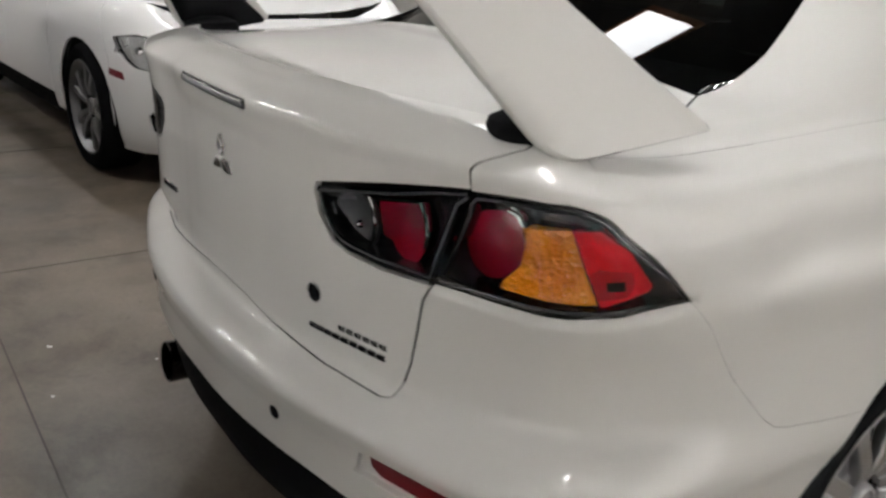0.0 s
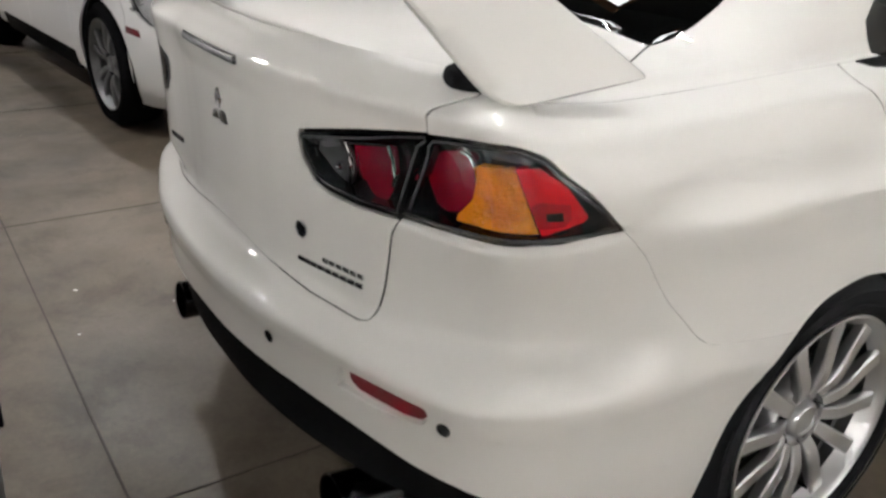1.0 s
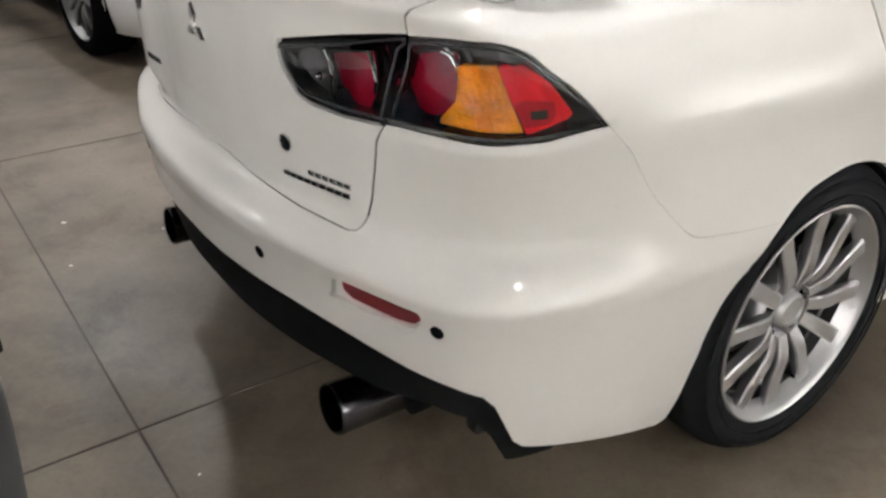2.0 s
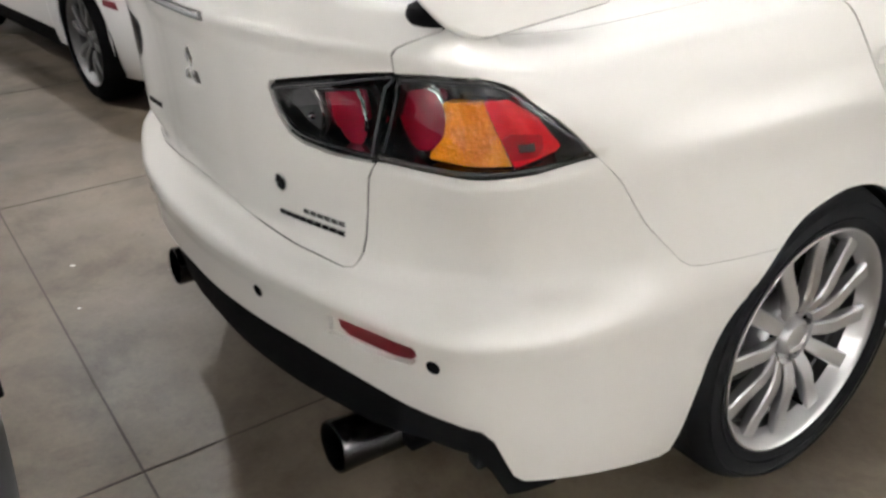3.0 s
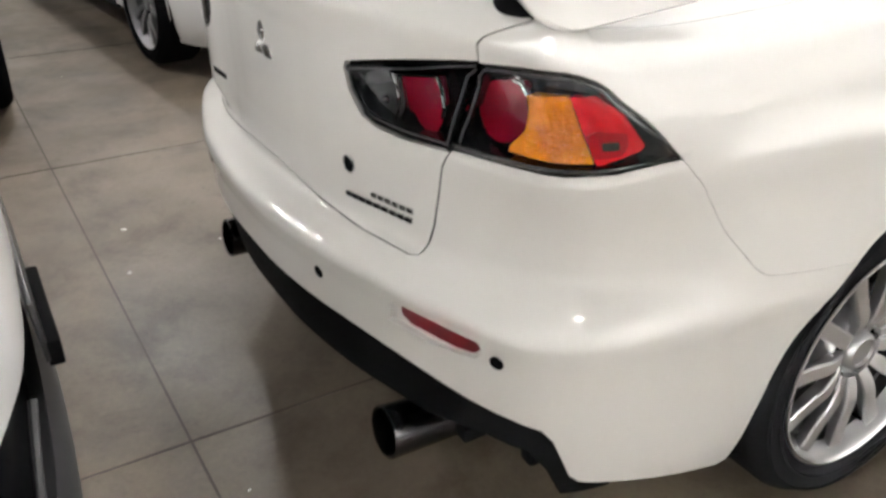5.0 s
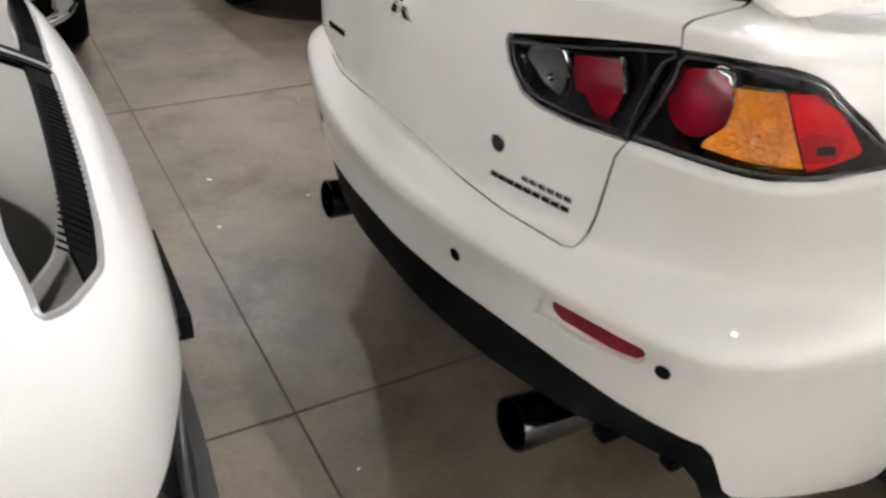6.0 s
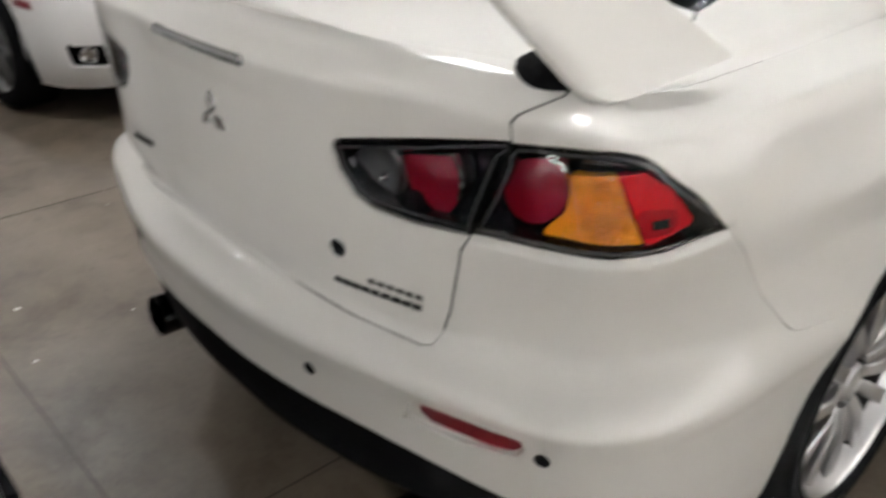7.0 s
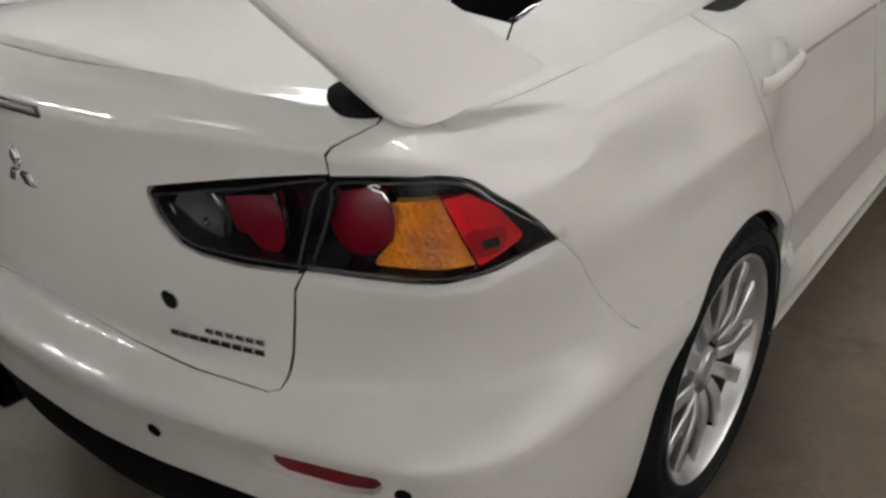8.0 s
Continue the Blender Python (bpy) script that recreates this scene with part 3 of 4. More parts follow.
for x in (-5.63, -3.74, -1.85, 0.041, 1.93, 3.82):
    joint(18, (x, 0, 0.0), 90)


def batten(x, y, turn, tubes):
    lamp = thing("ceiling_light", "long white fluorescent batten under the ceiling", "ceiling light", pose(x, y, CEILING - 0.12, 0, 0, turn), group="ceiling lights")
    part("housing", box(1.24, 0.18, 0.06, (0, 0, 0.06), 0.008), WALL, lamp)
    part("diffuser", box(1.20, 0.09 if tubes is not LAMP_FAINT else 0.06, 0.03, (0, 0, 0.015), 0.008), tubes, lamp)


# The MID and WEST battens are added fill that brightens the left floor.
for y, tubes, places in ((-3.3, LAMP_WEST, (-7.4, -5.4)), (-3.3, LAMP_FAINT, (0.1,)), (-1.5, LAMP_FAINT, (-2.3, 1.7)), (3.4, LAMP_FAINT, (1.7,)), (1.15, LAMP_MID, (-6.6,)), (4.6, LAMP_MID, (-3.2,)), (1.15, LAMP, (0.3,))):
    for x in places:
        batten(x, y, 0, tubes)


def fill_light(x, y, turn, tubes):
    """An unseen fill batten behind a tall shade, that washes the wall beside it."""
    lamp = thing("fill_light", "unseen fill light added behind a white shade along the wall", "wall light", pose(x, y, 2.6, 0, 0, turn), group="wall lights")
    part("shade", box(1.5, 0.02, 0.50, (0, 0.10, 0), 0.006), BOUNCE_WHITE, lamp)
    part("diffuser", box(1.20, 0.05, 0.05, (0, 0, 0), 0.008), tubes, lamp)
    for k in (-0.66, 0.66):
        part("bracket", box(0.03, 0.50, 0.03, (k, -0.16, 0), 0.004), BOUNCE_WHITE, lamp)


# Unseen fills: the east row lights the flanks, the south row the tails.
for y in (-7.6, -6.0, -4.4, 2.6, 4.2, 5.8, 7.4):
    fill_light(5.98, y, 90, FILL_EAST)
for x in (-4.0, -1.2, 1.6, 4.4):
    fill_light(x, -8.58, 0, FILL_SOUTH)
skylight = thing("skylight", "bright skylight in an orange brown frame", "skylight", pose(-3.15, 2.92, CEILING, 0, 0, -22), kind="structure")
part("pane", box(1.4, .8, .02, (0, 0, -.02)), SKY_PANE, skylight)
for sx, sy, at in ((1.6, .1, (0, .45, -.03)), (1.6, .1, (0, -.45, -.03)), (.1, .8, (.75, 0, -.03)), (.1, .8, (-.75, 0, -.03))):
    part("frame", box(sx, sy, .06, at, .006), ORANGE_WOOD, skylight)


# ---- wheels ----
def spoke(rows_of, bm, angle):
    """A rounded spoke of a cast wheel, from rows of (radius, depth, half width, thickness)."""
    rows = []
    for r, x, w, d in rows_of:
        row = []
        for dx, dw in ((-1, 0.62), (-0.32, 1.0), (-0.12, 0.96), (-0.01, 0.80), (0.0, 0.0), (-0.01, -0.80), (-0.12, -0.96), (-0.32, -1.0), (-1, -0.62)):
            row.append(bm.verts.new(Matrix.Rotation(angle, 3, "X") @ Vector((x + dx * d, w * dw, r))))
        rows.append(row)
    for a, b in zip(rows, rows[1:]):
        for k in range(9):
            bm.faces.new((a[k], a[(k + 1) % 9], b[(k + 1) % 9], b[k]))
    bm.faces.new(rows[0])
    bm.faces.new(rows[-1])


def wheel(parent, x, y, z, side, radius=0.326, rim=0.246, spokes=12, spin=0.0, width=0.235, silver=None, pair=0.0):
    """A wheel whose outer face lies at x, towards side (1 right, -1 left)."""
    hub = new("wheel")
    hub.parent = parent
    hub.matrix_basis = pose(x, y, z, 0, 0, 0 if side > 0 else 180)
    silver = silver or SILVER
    w = width
    tyre = [(-0.004, rim - 0.004), (0.004, rim + 0.004), (0.010, rim + 0.022), (0.012, rim + 0.040), (0.006, radius - 0.022), (-0.012, radius - 0.007), (-0.03, radius), (-w + 0.03, radius), (-w, radius - 0.02), (-w - 0.012, rim + 0.03), (-w, rim - 0.004)]
    ring = part("tyre", lathe(tyre, 64), RUBBER, hub, "black rubber low profile tyre")
    for r in (0.020, 0.052):
        part("sidewall_rib", lathe([(0.009, rim + r), (0.0135, rim + r + 0.003), (0.009, rim + r + 0.006)], 64), RUBBER, ring)
    lip = [(-0.034, rim - 0.030), (-0.024, rim - 0.024), (-0.012, rim - 0.017), (-0.003, rim - 0.012), (0.003, rim - 0.0075), (0.006, rim - 0.004), (0.005, rim), (-0.004, rim + 0.001)]
    part("rim", lathe(lip, 72), silver, hub)
    part("barrel", lathe([(-0.034, rim - 0.030), (-0.060, rim - 0.032), (-0.064, rim - 0.037), (-0.11, rim - 0.040), (-0.114, rim - 0.034), (-w, rim - 0.02)], 48), BARREL, hub)
    end = rim - 0.018
    profile = [(0.060, -0.026, 0.0135, 0.018), (0.072, -0.021, 0.0150, 0.022), (0.084, -0.0165, 0.0162, 0.026), (0.098, -0.0125, 0.0166, 0.028), (0.120, -0.0095, 0.0168, 0.028), (0.150, -0.0110, 0.0172, 0.027), (0.185, -0.0120, 0.0180, 0.025), (end - 0.016, -0.0110, 0.0188, 0.024), (end - 0.004, -0.0120, 0.0194, 0.022), (end + 0.002, -0.019, 0.0198, 0.020)]
    bm = bmesh.new()
    for i in range(spokes):
        a = spin + 2 * math.pi * (i + (pair if i % 2 else -pair)) / spokes
        spoke(profile, bm, a)
    part("spokes", bm, silver, hub)
    part("hub_face", lathe([(-0.075, 0.096), (-0.044, 0.094), (-0.036, 0.088), (-0.036, 0.080), (-0.044, 0.076), (-0.044, 0.046), (-0.036, 0.040)], 40), silver, hub)
    part("centre_cap", lathe([(-0.036, 0.042), (-0.026, 0.040), (-0.020, 0.034), (-0.020, 0.030), (-0.024, 0.028), (-0.022, 0.010), (-0.022, 0.0)], 32), silver, hub)
    for i in range(5):
        a = spin + 0.3 + 2 * math.pi * i / 5
        c = (0, 0.058 * math.cos(a), 0.058 * math.sin(a))
        part("nut_pocket", lathe([(-0.050, 0.0145), (-0.0425, 0.0145), (-0.0415, 0.0120), (-0.0435, 0.0)], 20, at=c), BLACK_PLASTIC, hub)
        part("wheel_nut", lathe([(-0.05, 0.0085), (-0.034, 0.0085), (-0.032, 0.006), (-0.032, 0.0)], 6, at=c), DARK_CHROME, hub)
    part("valve", lathe([(-0.050, 0.004), (-0.022, 0.004), (-0.020, 0.0025), (-0.020, 0)], 10, at=(0, (rim - .04) * math.sin(spin + 2.9), (rim - .04) * math.cos(spin + 2.9))), BLACK_PLASTIC, hub)
    part("brake_disc", lathe([(-0.125, 0.07), (-0.123, 0.150), (-0.145, 0.150), (-0.145, 0.07)], 40), STEEL, hub)
    part("caliper", box(0.05, 0.09, 0.16, (-0.115, 0.13, 0.02), 0.015), BLACK_PLASTIC, hub)
    part("hub_back", lathe([(-0.165, 0.0), (-0.165, rim - 0.03)], 32), BLACK_PLASTIC, hub)
    return hub


def arch_liner(parent, x, y, z, r, side):
    """The dark lining of a wheel arch."""
    bm = bmesh.new()
    rows = []
    for i in range(25):
        a = math.pi * (-0.12 + 1.24 * i / 24)
        rows.append([bm.verts.new((side * u, y + r * math.cos(a), z + r * math.sin(a))) for u in (x, x - 0.32)])
    for a, b in zip(rows, rows[1:]):
        bm.faces.new((a[0], b[0], b[1], a[1]))
    inner = [row[1] for row in rows]
    bm.faces.new(inner)
    part("arch_liner", bm, BLACK_PLASTIC, parent)


def arc(body, y, z, r, a0, a1, n=24):
    """Points of a wheel arch in the skin's own measures, from angle a0 to a1 (degrees; 0 towards the nose)."""
    return [(body.along(y + r * math.cos(radians(a0 + (a1 - a0) * i / n))), z + r * math.sin(radians(a0 + (a1 - a0) * i / n))) for i in range(n + 1)]


# ---- the white sports sedan ----
sedan = thing("sports_sedan", "pearl white four-door sports sedan with a tall rear wing on concrete", "car")
B = SEDAN
skin, top = B.skin, B.top
GAP = 0.0005
LID_FOOT = [(0, .640), (.10, .638), (.22, .628), (.38, .618), (.515, .614), (.533, .618)]
LID_SIDE = [(.545, .640), (.555, .670), (.564, .717), (.574, .775), (.590, .806)]
LIGHT_FOOT_IN = [(.489, .803), (.420, .808), (.385, .820), (.352, .857), (.343, .890)]
LIGHT_TOP_IN = [(.349, .902), (.507, .934), (.655, .962)]
LIGHT_FOOT_OUT = [(.590, .806), (.688, .809), (.836, .814), (.936, .820), (1.036, .834)]
LIGHT_TOP_OUT = [(1.036, .834), (.970, .907), (.927, .943), (.910, .959), (.894, .969), (.872, .977), (.847, .982), (.818, .984), (.735, .975), (.655, .962)]
LID_UPPER = [(.655, .962), (.655, .992), (.662, 1.006), (.690, 1.030), (.712, 1.052), (.72, 1.10)]
SEAM = [(1.036, .834), (1.080, .786), (1.133, .704), (1.195, .632), (1.216, .617), (1.245, .610), (1.33, .600), (1.432, .592)]
LOW_EDGE = [(0, .452), (.20, .450), (.38, .446), (.533, .434), (.69, .418), (.775, .412), (.825, .402), (.845, .382), (.880, .300), (.90, .283), (1.03, .250), (1.17, .212), (1.214, .200)]
ARCH_LINE = flowing([(1.236, .206), (1.258, .30), (1.283, .385), (1.322, .465), (1.372, .537), (1.432, .592), (1.475, .622), (1.52, .640), (1.60, .653), (1.66, .650), (1.72, .636), (1.78, .608), (1.84, .563), (1.882, .51), (1.905, .45), (1.915, .405)])
arch_rear = ARCH_LINE[:20]

right = LOW_EDGE + arch_rear + list(reversed(SEAM)) + list(reversed(LIGHT_FOOT_OUT))[1:] + list(reversed(LID_SIDE))[1:] + list(reversed(LID_FOOT))
REFLECTOR = rounded([(.526, .540), (.548, .546), (.640, .547), (.716, .545), (.721, .528), (.708, .507), (.602, .495), (.516, .500)], 0.007)
RED_BAR = rounded([(.548, .543), (.672, .545), (.716, .542), (.717, .527), (.703, .514), (.664, .509), (.565, .511), (.546, .522)], 0.005)
shape = shrunk(both(right), GAP)
for hole in (REFLECTOR, other(REFLECTOR)):
    shape = with_hole(shape, hole)
bumper = panel("rear_bumper", skin, shape, PAINT, sedan, "white rear bumper with a dark cut-out below", step=(.016, .007), depth=0.016)
lid = panel("trunk_lid", skin, shrunk(both([(u, v - .0025) for u, v in LID_FOOT] + LID_SIDE + LIGHT_FOOT_IN + LIGHT_TOP_IN + LID_UPPER[1:-1] + [(.72, 1.1025), (0, 1.1025)]), 0.004), PAINT, sedan, step=(.012, .007))
panel("deck", top, ([(-.90, .150), (.90, .150), (.87, .40), (.705, .655), (.5, .695), (.25, .72), (0, .73), (-.25, .72), (-.5, .695), (-.705, .655), (-.87, .40)]), PAINT, lid, step=(0.03, 0.02), depth=0.0)
quarter = [(.72, 1.1006)] + list(reversed(LID_UPPER[:-1])) + list(reversed(LIGHT_TOP_OUT))[1:] + SEAM[1:] + ARCH_LINE[21:] + [(1.941, .405), (1.938, .50), (1.895, .60), (1.83, .69), (1.716, .827), (1.675, .905), (1.635, .985), (1.612, 1.03), (1.62, 1.06), (1.65, 1.1006)]
door_rear = [(1.655, 1.1006), (1.625, 1.06), (1.617, 1.03), (1.64, .985), (1.68, .905), (1.721, .827), (1.835, .69), (1.90, .60), (1.945, .50), (1.955, .40), (2.60, .40), (2.62, 1.1006)]
door_front = [(2.63, 1.10), (2.61, .40), (3.62, .40), (3.64, 1.10)]
front_arch = arc(B, 3.635, .325, .345, 180, 0)
fender = [(3.65, 1.10), (3.63, .36), (front_arch[0][0], .30)] + front_arch + [(front_arch[-1][0] + .02, .325), (4.70, .70), (4.72, 1.10)]
nose = [(B.end, .25), (B.end, 1.10), (4.73, 1.10), (4.71, .70), (front_arch[-1][0] + .03, .32), (front_arch[-1][0] + .03, .25)]
pillar = [(.904, .150), (1.004, .150), (1.004, 1.14), (.93, 1.10), (.88, 1.12), (.80, 1.28), (.80, 1.66), (.45, 1.66), (.50, 1.40), (.593, 1.07), (.66, .88), (.690, .755), (.709, .658), (.874, .40)]
side_glass = [(1, 1.145), (1, 3.28), (.80, 2.62), (.80, 1.285), (.88, 1.13), (.93, 1.11)]
for side, turn in ((1, list), (-1, other)):
    panel("quarter_panel", skin, shrunk(turn(quarter), GAP), PAINT, sedan)
    panel("rear_pillar", top, turn(pillar), PAINT, sedan, step=(0.03, 0.02), depth=0.0)
    bowl = ring_of(1.842, .915, .050, .036)
    back = panel("rear_door", skin, with_hole(shrunk(turn(door_rear), GAP), turn(bowl)), PAINT, sedan)
    panel("handle_recess", lambda u, v: skin(u, v, -0.001 - 0.03 * max(0.0, 1 - ((abs(u) - 1.842) / .052) ** 2 - ((v - .915) / .038) ** 2)), turn(ring_of(1.842, .915, .054, .040)), PAINT, back, depth=0.0)
    tail_end, nose_end = Vector(skin(side * 1.716, .884, .010)), Vector(skin(side * 1.938, .887, .011))
    handle = [tail_end.lerp(nose_end, f) + Vector((side * o, 0, 0)) for f, o in ((0, -.010), (.02, -.002), (.10, .003), (.35, .006), (.65, .006), (.90, .003), (.98, -.002), (1, -.010))]
    bar = tube(handle, 0.0120, 12)
    for vtx in bar.verts:
        vtx.co.z += (vtx.co.z - 0.885) * 0.45
    part("door_handle", bar, PAINT, back)
    panel("front_door", skin, shrunk(turn(door_front), GAP), PAINT, sedan, step=(0.04, 0.02))
    panel("front_fender", skin, shrunk(turn(fender), GAP), PAINT, sedan, step=(0.04, 0.02))
    panel("side_window", top, turn(side_glass), TINTED, sedan, step=(0.04, 0.05), lift=-0.003, depth=0.0)
    panel("window_seal", skin, turn(rounded([(1.712, 1.090), (1.728, 1.068), (1.80, 1.056), (1.98, 1.058), (3.60, 1.060), (3.60, 1.0995), (1.706, 1.0995)], .012)), BLACK_GLOSS, sedan, "black glossy strip along the foot of the side windows", step=(.04, .012), lift=.0025, depth=.005)
    panel("front_pillar", top, turn([(.80, 2.63), (1, 3.29), (1, 3.36), (.80, 3.36), (.62, 2.63)]), PAINT, sedan, step=(0.05, 0.04), depth=0.006)
    for path, deep in ((SEAM, -.010), (LID_SIDE, -.003), (LID_UPPER, -.003), (LID_FOOT, -.010), ([(p[0] + 0.003, p[1]) for p in door_rear[:9]], -.010)):
        ribbon("gap_seal", skin, [(side * u, v) for u, v in path], 0.016, DARK_GAP, sedan, lift=deep)
    arch_liner(sedan, 0.86, 1.0, 0.325, 0.336, side)
    arch_liner(sedan, 0.86, 3.635, 0.325, 0.35, side)
    for y in (0.995, 3.635):
        wheel(sedan, 0.878 if side > 0 else -0.90, y, 0.326, side, spin=-0.087)
panel("front_bumper", skin, nose, PAINT, sedan, step=(0.04, 0.03))
panel("front_bumper", skin, other(nose), PAINT, sedan, step=(0.04, 0.03))
panel("roof", top, [(-.80, 1.665), (.80, 1.665), (.80, 2.62), (-.80, 2.62)], PAINT, sedan, step=(0.05, 0.05), depth=0.006)
panel("hood", top, [(-1, 3.37), (1, 3.37), (1, 4.39), (-1, 4.39)], PAINT, sedan, step=(0.05, 0.05), depth=0.006)
panel("windscreen", top, [(-.62, 2.63), (.62, 2.63), (.80, 3.36), (-.80, 3.36)], TINTED, sedan, step=(0.05, 0.05), depth=0.0)


def rear_glass(a, y):
    """The rear window: one clean curve, drawn to the pillars at its sides."""
    x, py, z = top(a, y)
    fair = 0.6657 + 0.5997 * y - 0.0845 * y * y + (0.0022 - 0.0111 * y) * x * x - 0.3359 * x**4
    side = table([(.66, .705), (.755, .69), (.88, .66), (1.07, .593), (1.40, .50), (1.655, .45)], y)[0]
    return (x, py, z + (fair - z) * ease(0.0, 0.06, side - abs(a)) * ease(0.0, 0.03, y - 0.735 + 0.15 * a * a))


panel("rear_window", rear_glass, [(-.705, .66), (-.5, .70), (-.25, .725), (0, .735), (.25, .725), (.5, .70), (.705, .66), (.69, .755), (.66, .88), (.593, 1.07), (.50, 1.40), (.45, 1.655), (-.45, 1.655), (-.50, 1.40), (-.593, 1.07), (-.66, .88), (-.69, .755)],
      TINTED, sedan, step=(0.04, 0.03), lift=-0.002, depth=0.0)

# ---- parts of the sedan's tail ----
def tail_light(side, turn):
    light = new("tail_light")
    light.parent = sedan
    tagged(light, "dark smoked tail light with round red lamps and an amber block")
    inner = LIGHT_FOOT_IN + LIGHT_TOP_IN + [(.640, .930), (.620, .880), (.590, .806)]
    outer = LIGHT_FOOT_OUT + LIGHT_TOP_OUT[1:] + [(.640, .930), (.620, .880)]
    for shape in (inner, outer):
        shape = shrunk(shape, 0.0035)
        panel("housing", skin, turn(shape), BLACK_GLOSS, light, lift=-0.042, depth=0.0)
        frame_band = with_hole(shape, rounded(shrunk(shape, 0.011), 0.012))
        panel("bezel", skin, turn(frame_band), BLACK_GLOSS, light, lift=-0.004, depth=0.036)
        panel("cover", skin, turn(shape), CLEAR, light, depth=0.006)
        line = [skin(side * u, v, -.0015) for u, v in flowing(shrunk(shape, 0.0085), 2)]
        part("seal", tube(line + line[:1], 0.0020, 6), SEAL, light)

    def bowl(u0, v0, r, base, height):
        return lambda u, v: skin(u, v, base + height * max(0.0, 1 - ((abs(u) - u0) ** 2 + (v - v0) ** 2) / r**2))

    def chrome_arc(parent, rows, wide=0.004):
        bm = tube([skin(side * u, v, o) for u, v, o in rows], 0.0024, 8)
        part("chrome_arc", bm, CHROME, parent)
        ribbon("chrome_band", skin, [(side * u, v) for u, v, o in rows], wide, CHROME, parent, lift=rows[0][2] - 0.002)

    clear = [(.362, .866), (.372, .884), (.400, .893), (.445, .893), (.457, .876), (.458, .856), (.453, .833), (.435, .815), (.414, .811), (.388, .829)]
    lamp = panel("reverse_lamp", bowl(.412, .852, .05, -.026, -.014), turn(rounded(clear, .008)), LAMP_BOWL, light, depth=0.004, step=(.008, .008))
    part("bulb", lathe([(0, .008), (.010, .008), (.016, .004), (.018, 0)], 20, "z"), CHROME, lamp).matrix_basis = seat(skin, side * .420, .848) @ pose(0, 0, -.036)
    chrome_arc(lamp, [(.448, .900, -.018), (.456, .884, -.018), (.459, .862, -.018), (.456, .838, -.018), (.446, .820, -.018), (.436, .814, -.018)], .008)
    chrome_arc(lamp, [(.364, .872, -.018), (.372, .850, -.018), (.388, .828, -.018), (.404, .815, -.018)], .002)
    red = [(.457, .899), (.552, .915), (.560, .893), (.563, .869), (.553, .839), (.539, .819), (.519, .814), (.502, .824), (.492, .843), (.467, .840), (.460, .861), (.457, .881)]
    lamp = panel("brake_lamp", bowl(.520, .868, .06, -.030, .012), turn(rounded(red, .006)), RED_LENS, light, depth=0.01, step=(.008, .008))
    chrome_arc(lamp, [(.552, .916, -.016), (.561, .893, -.016), (.565, .869, -.016), (.560, .850, -.016)], .007)
    chrome_arc(lamp, [(.455, .899, -.016), (.480, .904, -.016), (.520, .911, -.016), (.552, .916, -.016)], .002)
    red = [(.641, .918), (.662, .932), (.707, .942), (.722, .937), (.732, .917), (.734, .890), (.722, .861), (.699, .841), (.668, .834), (.643, .841), (.630, .860), (.629, .888)]
    lamp = panel("running_lamp", bowl(.682, .888, .06, -.030, .014), turn(rounded(red, .008)), RED_LENS, light, depth=0.01, step=(.008, .008))
    chrome_arc(lamp, [(.706, .944, -.016), (.722, .940, -.016), (.733, .922, -.016), (.738, .898, -.016), (.735, .876, -.016), (.724, .856, -.016), (.712, .847, -.016)], .009)
    # Short chrome bar put in as a glint above the lamp.
    part("glint_bar", tube([skin(side * u, v, -.015) for u, v in ((.700, .945), (.712, .951), (.720, .949))], .003, 8), CHROME, lamp)

    def facets(u, v):
        return skin(u, v, -.013 - .007 * max(0.0, 1 - ((abs(u) - .795) / .05) ** 2 - ((v - .88) / .045) ** 2))

    panel("signal_lamp", facets, turn(rounded([(.737, .929), (.829, .941), (.890, .835), (.802, .833), (.703, .832), (.706, .842), (.733, .872), (.738, .900)], .004)), AMBER, light, depth=0.016, step=(.006, .006))
    marker = panel("side_marker", lambda u, v: skin(u, v, -.010 + .003 * abs((abs(u) * 22 + v * 17) % 1 - .5)), turn(rounded([(.832, .941), (.884, .946), (.936, .917), (.976, .861), (.968, .852), (.906, .835), (.893, .834)], .005)), BRIGHT_RED, light, depth=0.016, step=(.006, .006))
    panel("marker_shade", skin, turn(rounded([(.868, .880), (.884, .889), (.944, .884), (.946, .862), (.935, .848), (.884, .845)], .004)), MARKER_DARK, marker, lift=-0.0072, depth=0.002)
    panel("marker_socket", skin, turn([(.898, .871), (.930, .872), (.932, .858), (.901, .858)]), BLACK_GLOSS, marker, lift=-0.006, depth=0.002)
    # Thin dark chrome lines stand in for lamp reflections across the lens.
    for k in range(4):
        v = .930 + .006 * k
        part("reflection_line", tube([skin(side * u, v + .12 * (u - .6), -.015) for u in (.605, .62, .635, .65)], 0.0010, 6), DARK_CHROME, light)


for side, turn in ((1, list), (-1, other)):
    tail_light(side, turn)
    panel("reflector", skin, turn(RED_BAR), DARK_RED, bumper, "dark red rear reflector", lift=-0.005, depth=0.010)
    panel("reflector_recess", skin, turn(shrunk(REFLECTOR, -0.004)), PAINT, bumper, lift=-0.012, depth=0.0)
    for u in (.323, .748):
        sensor = part("parking_sensor", lathe([(-.004, .0125), (.0012, .0125), (.0018, .0105), (.0010, .0098), (.0012, 0)], 28, "z"), BLACK_PLASTIC, bumper, "dark round parking sensor")
        sensor.matrix_basis = seat(skin, side * u, .517)
    # exhaust
    pipe = new("exhaust_tip")
    pipe.parent = sedan
    pipe.matrix_basis = pose(side * 0.472, 0.125, 0.222, -4, 0, 0)
